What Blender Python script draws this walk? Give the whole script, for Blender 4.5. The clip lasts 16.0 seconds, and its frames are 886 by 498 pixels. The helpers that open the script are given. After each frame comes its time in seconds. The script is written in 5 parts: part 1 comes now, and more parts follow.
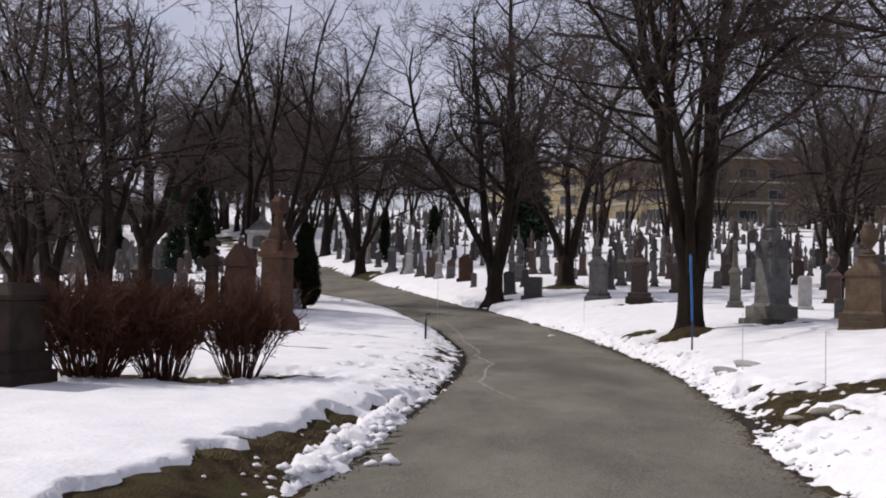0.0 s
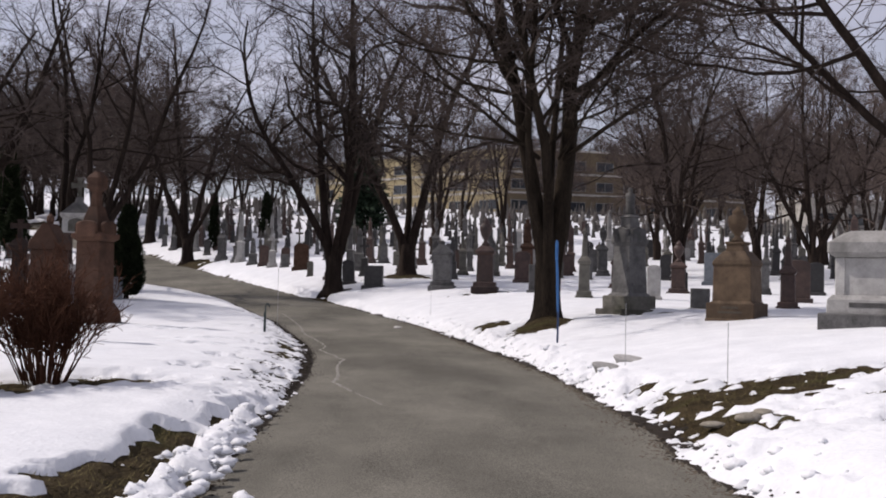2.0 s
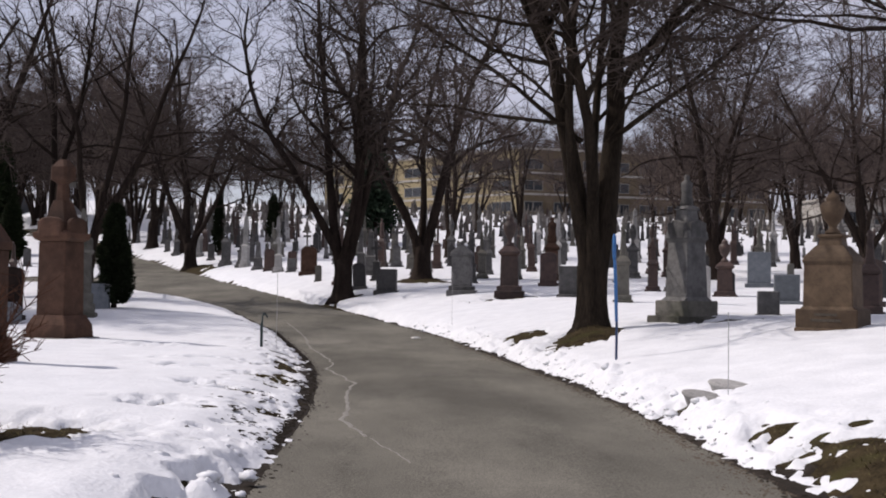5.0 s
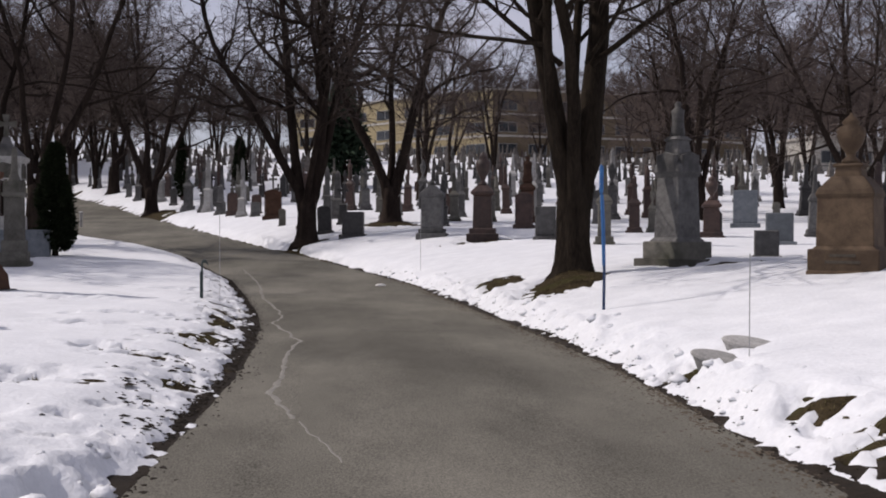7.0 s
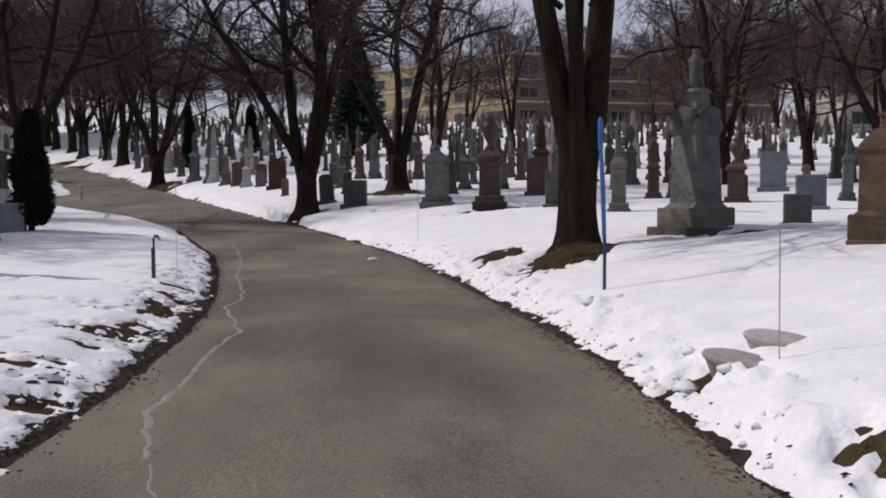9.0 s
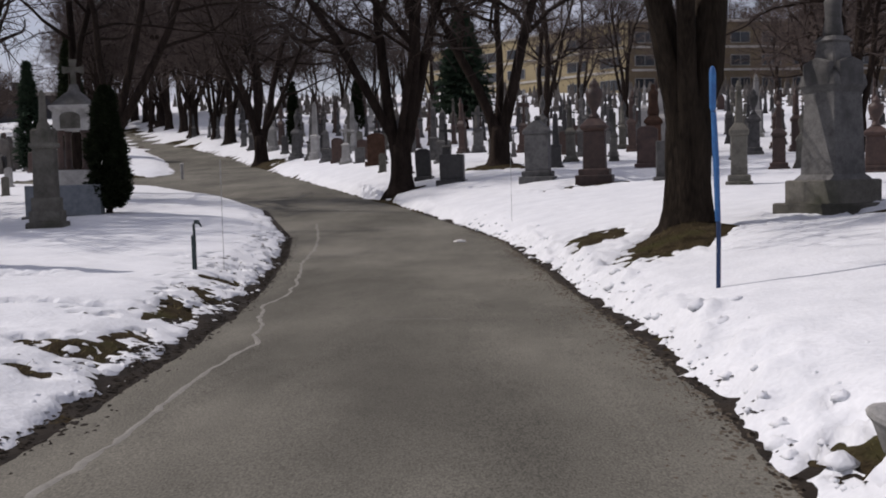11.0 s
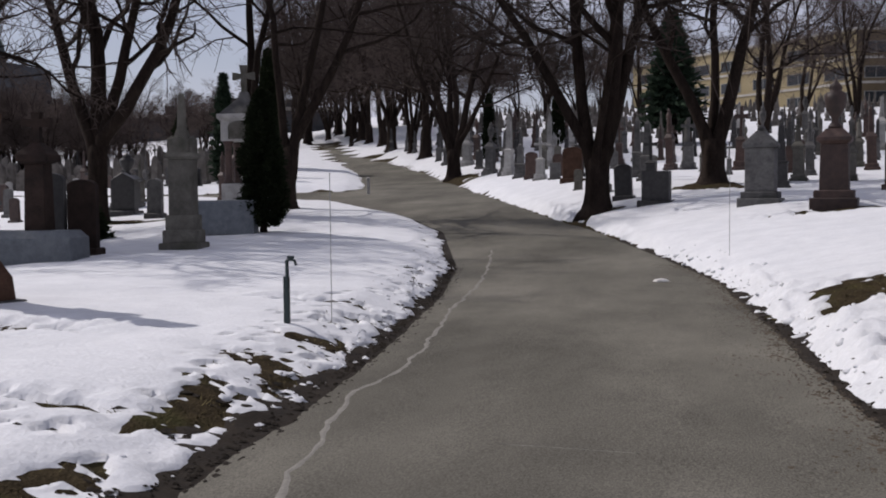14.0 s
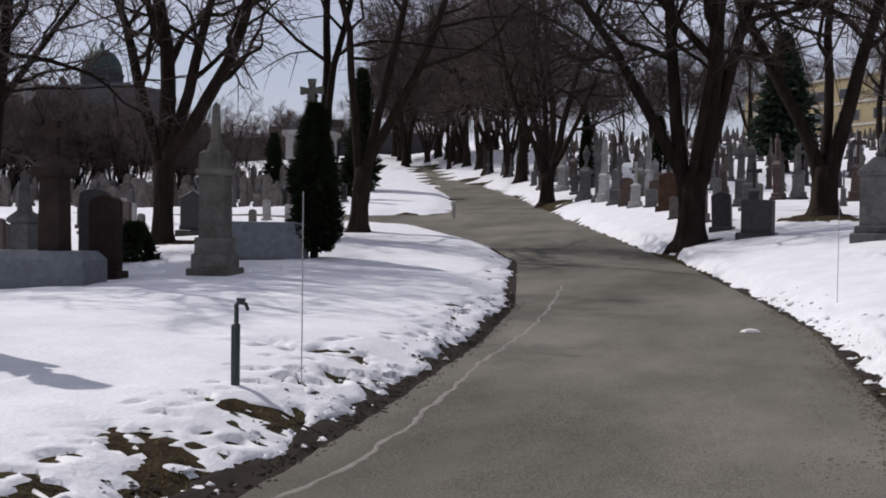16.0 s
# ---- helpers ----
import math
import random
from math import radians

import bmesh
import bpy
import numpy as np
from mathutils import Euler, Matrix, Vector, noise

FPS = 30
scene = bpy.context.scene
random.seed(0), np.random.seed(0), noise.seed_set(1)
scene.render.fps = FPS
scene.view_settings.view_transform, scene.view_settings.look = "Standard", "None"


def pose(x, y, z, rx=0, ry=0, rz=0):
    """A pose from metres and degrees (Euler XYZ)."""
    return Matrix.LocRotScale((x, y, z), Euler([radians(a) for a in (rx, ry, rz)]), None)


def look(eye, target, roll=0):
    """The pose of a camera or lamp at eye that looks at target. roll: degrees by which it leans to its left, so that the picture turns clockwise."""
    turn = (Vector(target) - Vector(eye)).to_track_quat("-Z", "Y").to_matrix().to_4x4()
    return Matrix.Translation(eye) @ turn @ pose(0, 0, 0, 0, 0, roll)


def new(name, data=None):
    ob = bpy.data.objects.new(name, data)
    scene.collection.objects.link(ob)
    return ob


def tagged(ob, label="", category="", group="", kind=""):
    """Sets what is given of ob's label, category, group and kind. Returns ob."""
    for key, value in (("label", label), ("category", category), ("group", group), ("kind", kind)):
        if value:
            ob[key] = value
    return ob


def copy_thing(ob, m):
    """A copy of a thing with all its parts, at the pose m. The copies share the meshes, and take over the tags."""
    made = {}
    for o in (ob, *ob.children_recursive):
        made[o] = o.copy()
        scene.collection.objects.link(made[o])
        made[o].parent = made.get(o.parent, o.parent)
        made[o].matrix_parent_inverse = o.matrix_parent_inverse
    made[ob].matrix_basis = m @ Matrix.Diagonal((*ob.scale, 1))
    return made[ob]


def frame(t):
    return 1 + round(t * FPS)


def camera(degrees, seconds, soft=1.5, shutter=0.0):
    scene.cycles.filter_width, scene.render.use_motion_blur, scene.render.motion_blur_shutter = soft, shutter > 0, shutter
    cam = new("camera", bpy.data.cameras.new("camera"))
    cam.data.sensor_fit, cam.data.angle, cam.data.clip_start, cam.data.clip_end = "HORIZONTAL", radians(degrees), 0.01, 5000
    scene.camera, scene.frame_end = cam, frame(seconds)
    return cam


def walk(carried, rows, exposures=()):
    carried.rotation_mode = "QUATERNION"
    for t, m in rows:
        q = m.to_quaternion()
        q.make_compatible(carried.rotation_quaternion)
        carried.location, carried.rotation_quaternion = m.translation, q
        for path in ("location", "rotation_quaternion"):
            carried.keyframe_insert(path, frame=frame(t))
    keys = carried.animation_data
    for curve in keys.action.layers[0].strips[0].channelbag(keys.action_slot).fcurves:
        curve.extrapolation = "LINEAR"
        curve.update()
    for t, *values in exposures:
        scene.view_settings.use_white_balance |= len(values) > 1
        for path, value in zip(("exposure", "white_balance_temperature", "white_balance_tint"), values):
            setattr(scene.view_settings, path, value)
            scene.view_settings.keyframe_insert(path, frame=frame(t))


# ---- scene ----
PATH = [
    (0.0, 0.002, -0.001, 1.572, 3.849, 2.214, 1.042),
    (0.5, -0.240, 0.517, 1.543, -0.451, 2.626, 1.019),
    (1.0, -0.355, 1.010, 1.530, -3.359, 2.717, 1.172),
    (1.5, -0.406, 1.568, 1.526, -5.036, 2.397, 1.202),
    (2.0, -0.436, 2.168, 1.518, -5.464, 1.861, 1.188),
    (2.5, -0.462, 2.757, 1.504, -4.897, 1.329, 1.137),
    (3.0, -0.494, 3.320, 1.500, -4.233, 1.906, 1.297),
    (5.5, -0.373, 6.595, 1.515, -5.227, 2.087, 0.484),
    (6.0, -0.298, 7.186, 1.481, -5.695, 0.822, 0.450),
    (6.5, -0.202, 7.749, 1.462, -6.175, 0.042, 0.507),
    (7.0, -0.016, 8.297, 1.464, -6.296, -0.946, 0.172),
    (7.5, 0.172, 8.906, 1.443, -6.258, -1.834, -0.172),
    (8.0, 0.347, 9.444, 1.438, -6.202, -2.403, -0.436),
    (10.5, 1.530, 12.250, 1.465, -0.379, -2.914, -0.868),
    (11.0, 1.547, 12.918, 1.465, 1.516, -3.959, -1.390),
    (11.5, 1.545, 13.574, 1.477, 3.414, -3.840, -1.898),
    (12.0, 1.565, 14.293, 1.494, 5.424, -3.633, -2.168),
    (12.5, 1.555, 14.998, 1.533, 7.285, -3.350, -2.141),
    (13.0, 1.556, 15.789, 1.522, 9.240, -2.926, -2.206),
    (13.5, 1.528, 16.575, 1.525, 11.001, -2.975, -1.802),
    (14.0, 1.575, 17.256, 1.536, 12.649, -2.897, -0.553),
    (14.5, 1.660, 17.949, 1.542, 14.427, -3.012, 0.253),
    (15.0, 1.749, 18.593, 1.553, 16.285, -2.975, 0.454),
    (15.5, 1.799, 19.278, 1.565, 17.841, -2.309, 0.647),
    (16.0, 1.813, 19.944, 1.574, 18.403, -1.577, 0.763),
]


def carried_pose(x, y, z, yaw, pitch, roll):
    a, p = radians(yaw), radians(pitch)
    way = Vector((-math.sin(a) * math.cos(p), math.cos(a) * math.cos(p), math.sin(p)))
    eye = Vector((x, y, z))
    return look(eye, eye + way, roll)


cam = camera(46.0, 16.0, soft=1.9)
walk(cam, [(t, carried_pose(*rest)) for t, *rest in PATH], exposures=[(0.0, -0.03, 6550, 17), (5.5, 0.0, 6500, 17), (8.0, -0.28, 6500, 17), (12.0, -0.28, 6380, 16), (14.0, -0.3, 6340, 16), (16.0, -0.16, 6300, 15)])

# ---- light: clear spring noon, thin high cloud, sun to the left and a little ahead ----
SUN_TO = Vector((-0.95, 0.30, 1.05)).normalized()
SUN_EL = math.asin(SUN_TO.z)
SUN_AZ = math.atan2(SUN_TO.x, SUN_TO.y)
world = bpy.data.worlds.new("sky")
scene.world = world
world.use_nodes = True
wn = world.node_tree.nodes
wl = world.node_tree.links
wn.clear()
w_out = wn.new("ShaderNodeOutputWorld")
w_bg = wn.new("ShaderNodeBackground")
w_sky = wn.new("ShaderNodeTexSky")
w_sky.sky_type = "NISHITA"
w_sky.sun_disc = False
w_sky.sun_elevation = SUN_EL
w_sky.sun_rotation = SUN_AZ
w_sky.air_density = 1.0
w_sky.dust_density = 0.6
w_co = wn.new("ShaderNodeTexCoord")
w_map = wn.new("ShaderNodeMapping")
w_map.inputs["Scale"].default_value = (1.2, 1.2, 4.0)
w_noise = wn.new("ShaderNodeTexNoise")
w_noise.inputs["Scale"].default_value = 2.2
w_noise.inputs["Detail"].default_value = 7.0
w_ramp = wn.new("ShaderNodeValToRGB")
w_ramp.color_ramp.elements[0].position = 0.42
w_ramp.color_ramp.elements[1].position = 0.72
w_ramp.color_ramp.elements[0].color = (0.5, 0.5, 0.5, 1)
w_ramp.color_ramp.elements[1].color = (0.88, 0.88, 0.88, 1)
w_mix = wn.new("ShaderNodeMix")
w_mix.data_type = "RGBA"
w_mix.inputs[7].default_value = (9.0, 9.0, 10.3, 1)
wl.new(w_co.outputs["Generated"], w_map.inputs[0])
wl.new(w_map.outputs[0], w_noise.inputs[0])
wl.new(w_noise.outputs[0], w_ramp.inputs[0])
wl.new(w_ramp.outputs[0], w_mix.inputs[0])
wl.new(w_sky.outputs[0], w_mix.inputs[6])
wl.new(w_mix.outputs[2], w_bg.inputs[0])
w_bg.inputs[1].default_value = 0.075
wl.new(w_bg.outputs[0], w_out.inputs[0])

sun = new("sun", bpy.data.lights.new("sun", "SUN"))
sun.data.energy = 3.6
sun.data.angle = radians(0.55)
sun.data.color = (1.0, 0.95, 0.87)
sun.matrix_world = look(SUN_TO * 60, (0, 0, 0))


# ---- materials ----
def material(name, dark, light, scale=8.0, rough=0.85, bump=0.3, fine=60.0, spread=0.25, stain=None, bump_dist=0.01, metal=0.0, coarse=0.9, stretch=(1, 1, 1)):
    """Two scales of mottling, fine bump, a little change from piece to piece, and optional stains."""
    m = bpy.data.materials.new(name)
    m.use_nodes = True
    n, l = m.node_tree.nodes, m.node_tree.links
    b = n["Principled BSDF"]
    co = n.new("ShaderNodeTexCoord")
    big = n.new("ShaderNodeTexNoise")
    big.inputs["Scale"].default_value = scale
    big.inputs["Detail"].default_value = 5.0
    big.inputs["Roughness"].default_value = 0.65
    small = n.new("ShaderNodeTexNoise")
    small.inputs["Scale"].default_value = fine
    small.inputs["Detail"].default_value = 3.0
    mp = n.new("ShaderNodeMapping")
    mp.inputs["Scale"].default_value = stretch
    l.new(co.outputs["Object"], mp.inputs[0])
    l.new(mp.outputs[0], big.inputs["Vector"])
    l.new(mp.outputs[0], small.inputs["Vector"])
    add = n.new("ShaderNodeMath")
    add.operation = "MULTIPLY_ADD"
    add.inputs[1].default_value = coarse
    l.new(big.outputs[0], add.inputs[0])
    sm = n.new("ShaderNodeMath")
    sm.operation = "MULTIPLY"
    sm.inputs[1].default_value = 1.0 - coarse * 0.5
    l.new(small.outputs[0], sm.inputs[0])
    l.new(sm.outputs[0], add.inputs[2])
    ramp = n.new("ShaderNodeValToRGB")
    ramp.color_ramp.elements[0].position = 0.45
    ramp.color_ramp.elements[1].position = 0.95
    ramp.color_ramp.elements[0].color = (*dark, 1)
    ramp.color_ramp.elements[1].color = (*light, 1)
    l.new(add.outputs[0], ramp.inputs[0])
    col = ramp.outputs[0]
    if stain:
        st = n.new("ShaderNodeTexNoise")
        st.inputs["Scale"].default_value = scale * 0.35
        st.inputs["Detail"].default_value = 6.0
        l.new(mp.outputs[0], st.inputs["Vector"])
        sr = n.new("ShaderNodeValToRGB")
        sr.color_ramp.elements[0].position = 0.52
        sr.color_ramp.elements[1].position = 0.70
        l.new(st.outputs[0], sr.inputs[0])
        mx = n.new("ShaderNodeMix")
        mx.data_type = "RGBA"
        mx.inputs[7].default_value = (*stain, 1)
        l.new(sr.outputs[0], mx.inputs[0])
        l.new(col, mx.inputs[6])
        col = mx.outputs[2]
    info = n.new("ShaderNodeObjectInfo")
    mr = n.new("ShaderNodeMapRange")
    mr.inputs[3].default_value = 1.0 - spread
    mr.inputs[4].default_value = 1.0 + spread
    l.new(info.outputs["Random"], mr.inputs[0])
    hs = n.new("ShaderNodeHueSaturation")
    l.new(mr.outputs[0], hs.inputs["Value"])
    l.new(col, hs.inputs["Color"])
    l.new(hs.outputs[0], b.inputs["Base Color"])
    b.inputs["Roughness"].default_value = rough
    b.inputs["Metallic"].default_value = metal
    b.inputs["Specular IOR Level"].default_value = 0.05 if rough >= 0.9 else 0.16 if rough >= 0.7 else 0.4
    bp = n.new("ShaderNodeBump")
    bp.inputs["Strength"].default_value = bump
    bp.inputs["Distance"].default_value = bump_dist
    l.new(add.outputs[0], bp.inputs["Height"])
    l.new(bp.outputs[0], b.inputs["Normal"])
    return m


M_SNOW = material("snow", (0.585, 0.598, 0.622), (0.745, 0.755, 0.775), scale=1.6, rough=0.75, bump=0.6, fine=22.0, spread=0.0, bump_dist=0.03)
M_SOIL = material("soil_and_dead_grass", (0.006, 0.0045, 0.003), (0.066, 0.05, 0.027), scale=5.0, rough=0.95, bump=0.9, fine=45.0, spread=0.0, stain=(0.046, 0.043, 0.017), bump_dist=0.04)
M_ROAD = material("asphalt", (0.052, 0.0497, 0.0425), (0.232, 0.219, 0.184), scale=0.45, rough=0.9, bump=0.35, fine=90.0, spread=0.0, stain=(0.07, 0.066, 0.056), bump_dist=0.006, coarse=0.7, stretch=(1.0, 0.45, 1.0))
M_CRACK = material("pale_filled_crack", (0.145, 0.138, 0.122), (0.25, 0.24, 0.215), scale=9.0, spread=0.0)
M_GRIT = material("dark_wet_grit", (0.006, 0.0045, 0.0033), (0.03, 0.0225, 0.0155), scale=4.0, spread=0.0, bump=0.8)
M_GREY = material("grey_granite", (0.045, 0.044, 0.043), (0.15, 0.146, 0.142), scale=5.0, rough=0.7, stain=(0.048, 0.048, 0.046))
M_PALE = material("pale_limestone", (0.2, 0.196, 0.188), (0.42, 0.41, 0.39), scale=4.0, rough=0.85, stain=(0.14, 0.136, 0.125))
M_DARK = material("dark_granite", (0.012, 0.0115, 0.0115), (0.044, 0.042, 0.041), scale=7.0, rough=0.5)
M_BLUEGREY = material("bluish_grey_granite", (0.075, 0.088, 0.1), (0.17, 0.185, 0.2), scale=6.0, rough=0.5)
M_RED = material("reddish_brown_granite", (0.029, 0.0175, 0.0145), (0.084, 0.051, 0.041), scale=6.0, rough=0.55, stain=(0.026, 0.017, 0.014))
M_BROWN = material("brown_sandstone", (0.034, 0.0185, 0.0125), (0.096, 0.053, 0.036), scale=4.0, rough=0.85, stain=(0.032, 0.02, 0.015))
M_TAN = material("tan_granite", (0.05, 0.034, 0.022), (0.125, 0.087, 0.056), scale=4.5, rough=0.7, stain=(0.06, 0.039, 0.026))
M_WEATHER = material("weathered_grey_stone", (0.06, 0.057, 0.049), (0.175, 0.166, 0.145), scale=3.0, rough=0.9, stain=(0.05, 0.052, 0.038))
M_BARK = material("bark", (0.008, 0.006, 0.005), (0.037, 0.0275, 0.0225), scale=5.0, rough=0.95, bump=0.9, fine=38.0, spread=0.2, bump_dist=0.03, stretch=(1, 1, 0.22))
M_BARK_A = material("brown_grey_bark", (0.008, 0.0062, 0.0048), (0.04, 0.031, 0.023), scale=4.0, rough=0.95, bump=1.0, fine=30.0, spread=0.1, bump_dist=0.04, stretch=(1, 1, 0.2))
# twigs paler than bark, far ones most: crown haze put into the colour
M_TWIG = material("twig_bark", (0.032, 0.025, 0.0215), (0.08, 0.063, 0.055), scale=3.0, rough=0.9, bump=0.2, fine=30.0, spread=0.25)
M_FARTWIG = material("hazy_far_twigs", (0.055, 0.043, 0.038), (0.125, 0.099, 0.088), scale=0.6, rough=0.95, bump=0.1, fine=6.0, spread=0.25)
M_SHRUB = material("reddish_stems", (0.032, 0.0145, 0.0095), (0.09, 0.042, 0.026), scale=6.0, rough=0.9, bump=0.2, fine=40.0, spread=0.2)
M_CEDAR = material("cedar_foliage", (0.006, 0.0095, 0.0045), (0.022, 0.029, 0.0135), scale=3.0, rough=0.9, bump=0.2, fine=25.0, spread=0.25)
M_SPRUCE = material("spruce_foliage", (0.010, 0.018, 0.012), (0.030, 0.045, 0.028), scale=1.0, rough=0.9, bump=0.1, fine=9.0, spread=0.2)
M_BLUE = material("blue_paint", (0.015, 0.065, 0.20), (0.035, 0.15, 0.36), scale=9.0, rough=0.5, spread=0.05)
M_NAVY = material("navy_paint", (0.008, 0.018, 0.05), (0.018, 0.045, 0.12), scale=9.0, rough=0.5, spread=0.05)
M_PIPE = material("dark_green_pipe", (0.012, 0.022, 0.022), (0.035, 0.055, 0.055), scale=14.0, rough=0.5, spread=0.05)
M_WIRE = material("galvanised_wire", (0.25, 0.25, 0.25), (0.45, 0.45, 0.45), scale=20.0, rough=0.4, metal=0.6, spread=0.1)
M_YELLOW = material("yellow_brick", (0.25, 0.205, 0.12), (0.36, 0.3, 0.185), scale=0.6, rough=0.9, fine=14.0, spread=0.03)
# darker brick tone that carries the shade of the wing facing away from the sun
M_SHADEDBRICK = material("shaded_yellow_brick", (0.1, 0.077, 0.05), (0.17, 0.135, 0.09), scale=0.6, rough=0.9, fine=14.0, spread=0.03)
M_CONC = material("concrete_band", (0.30, 0.28, 0.25), (0.46, 0.44, 0.40), scale=0.8, rough=0.9, spread=0.03)
M_GLASS = material("dark_window_glass", (0.02, 0.022, 0.026), (0.05, 0.055, 0.06), scale=0.3, rough=0.12, bump=0.0, spread=0.3)
M_WINFRAME = material("window_frame", (0.17, 0.17, 0.16), (0.26, 0.26, 0.25), scale=3.0, spread=0.05)
M_COPPER = material("weathered_dome_copper", (0.018, 0.03, 0.031), (0.042, 0.06, 0.062), scale=0.05, rough=0.7, fine=0.8, spread=0.02)
M_FARWALL = material("far_stone_wall", (0.036, 0.038, 0.043), (0.075, 0.077, 0.083), scale=0.08, rough=0.9, fine=0.9, spread=0.1)
M_ROCK = material("fieldstone", (0.14, 0.125, 0.10), (0.30, 0.275, 0.23), scale=7.0, rough=0.9, spread=0.15, bump=0.6)
M_STRAW = material("dead_grass_blades", (0.055, 0.045, 0.018), (0.15, 0.125, 0.06), scale=5.0, rough=0.9, spread=0.1)
M_SAND = material("sandy_dirt", (0.060, 0.050, 0.038), (0.12, 0.10, 0.078), scale=3.0, rough=0.95, bump=0.6, spread=0.0)
M_PAPER = material("pale_litter", (0.55, 0.53, 0.5), (0.75, 0.74, 0.7), scale=10.0, spread=0.0)
# dark stone; on the cross column and its headstone it also holds their shade
M_DARKBROWN_SHADE = material("dark_and_shaded_brown_stone", (0.014, 0.0095, 0.0078), (0.045, 0.03, 0.024), scale=4.0, rough=0.85, stain=(0.012, 0.01, 0.009))
M_INK = material("cut_lettering", (0.045, 0.038, 0.03), (0.09, 0.075, 0.06), scale=20.0, spread=0.0)


# ---- mesh building ----
class Shape:
    """Collects vertices and faces of one mesh."""

    def __init__(self):
        self.v, self.f = [], []

    def ring_stack(self, rings, cap=True, closed=True):
        """Joins equal rings of points one above another."""
        n, o = len(rings[0]), len(self.v)
        for r in rings:
            self.v.extend(tuple(p) for p in r)
        for a in range(len(rings) - 1):
            p, q = o + a * n, o + (a + 1) * n
            for i in range(n if closed else n - 1):
                j = (i + 1) % n
                self.f.append((p + i, p + j, q + j, q + i))
        if cap:
            self.f.append(tuple(range(o + n - 1, o - 1, -1)))
            e = o + (len(rings) - 1) * n
            self.f.append(tuple(range(e, e + n)))
        return self

    def loft(self, levels, at=(0, 0)):
        """Levels of (z, width x, depth y, chamfer): a block with cut corners that may taper and step."""
        rings = []
        for z, wx, wy, c in levels:
            a, b = wx / 2, wy / 2
            c = min(c, a * 0.9, b * 0.9)
            pts = [(a - c, -b), (a, -b + c), (a, b - c), (a - c, b), (-a + c, b), (-a, b - c), (-a, -b + c), (-a + c, -b)]
            rings.append([(at[0] + x, at[1] + y, z) for x, y in pts])
        return self.ring_stack(rings)

    def block(self, z0, z1, wx, wy, at=(0, 0), e=0.015, top=1.0):
        """A block with softened edges; top: how far it tapers."""
        return self.loft([(z0, wx, wy, e), (z1 - e, wx * top, wy * top, e), (z1, wx * top - 2 * e, wy * top - 2 * e, e)], at)

    def lathe(self, profile, n=14, at=(0, 0), squash=1.0):
        rings = [[(at[0] + r * math.cos(2 * math.pi * i / n), at[1] + squash * r * math.sin(2 * math.pi * i / n), z) for i in range(n)] for r, z in profile]
        return self.ring_stack(rings)

    def tube(self, points, radii, n=6, cap=False):
        rings = []
        prev = None
        for i, p in enumerate(points):
            a = points[max(i - 1, 0)]
            b = points[min(i + 1, len(points) - 1)]
            d = Vector((b[0] - a[0], b[1] - a[1], b[2] - a[2]))
            if d.length < 1e-9:
                d = Vector((0, 0, 1))
            d.normalize()
            if prev is None:
                u = d.cross(Vector((0.31, 0.95, 0.05)))
                if u.length < 1e-3:
                    u = d.cross(Vector((1, 0, 0)))
            else:
                u = prev - d * prev.dot(d)
            u.normalize()
            prev = u
            w = d.cross(u)
            r = radii[i]
            rings.append([(p[0] + r * (c * u.x + s * w.x), p[1] + r * (c * u.y + s * w.y), p[2] + r * (c * u.z + s * w.z)) for c, s in TURNS[n]])
        return self.ring_stack(rings, cap=cap)

    def flat_cross(self, z0, height, span, thick, depth, at=(0, 0), arm=0.66, flare=1.0):
        """A stone cross: shaft and arms in one outline, given depth."""
        h, s, t = height, span / 2, thick / 2
        k = t * flare
        za, zb = z0 + h * arm - t, z0 + h * arm + t
        out = [(-t, z0), (t, z0), (t, za), (s, za - (k - t)), (s, zb + (k - t)), (t, zb), (k, z0 + h), (-k, z0 + h), (-t, zb), (-s, zb + (k - t)), (-s, za - (k - t)), (-t, za)]
        o = len(self.v)
        for y in (-depth / 2, depth / 2):
            self.v.extend((at[0] + x, at[1] + y, z) for x, z in out)
        n = len(out)
        for q in ((0, 1, 2, 11), (11, 2, 5, 8), (8, 5, 6, 7), (2, 3, 4, 5), (11, 8, 9, 10)):
            self.f.append(tuple(o + i for i in q))
            self.f.append(tuple(o + n + i for i in reversed(q)))
        for i in range(n):
            j = (i + 1) % n
            self.f.append((o + i, o + n + i, o + n + j, o + j))
        return self

    def tablet(self, z0, width, depth, height, style="round", at=(0, 0)):
        """An upright slab with a shaped top."""
        w = width / 2
        if style == "round":
            top = [(w * math.cos(a), height - w * 0.45 + w * 0.45 * math.sin(a)) for a in [math.pi * i / 10 for i in range(11)]]
        elif style == "gable":
            top = [(w, height * 0.82), (w * 0.5, height * 0.91), (0, height), (-w * 0.5, height * 0.91), (-w, height * 0.82)]
        else:
            top = [(w, height * 0.96), (w * 0.96, height), (-w * 0.96, height), (-w, height * 0.96)]
        out = [(-w, 0.0), (w, 0.0)] + top
        n = len(out)
        c = 0.93
        rings = []
        for y, k in ((-depth / 2, c), (-depth / 2 + 0.02, 1.0), (depth / 2 - 0.02, 1.0), (depth / 2, c)):
            rings.append([(at[0] + x * (k if k == 1.0 else 1 - 0.03 / max(w, 0.1)), at[1] + y, z0 + (z if k == 1.0 else z * (1 - 0.02 / height))) for x, z in out])
        return self.ring_stack(rings)

    def mesh(self, name, mat, smooth=False):
        me = bpy.data.meshes.new(name)
        me.from_pydata(self.v, [], self.f)
        me.materials.append(mat)
        if smooth:
            me.polygons.foreach_set("use_smooth", [True] * len(me.polygons))
        me.update()
        return me


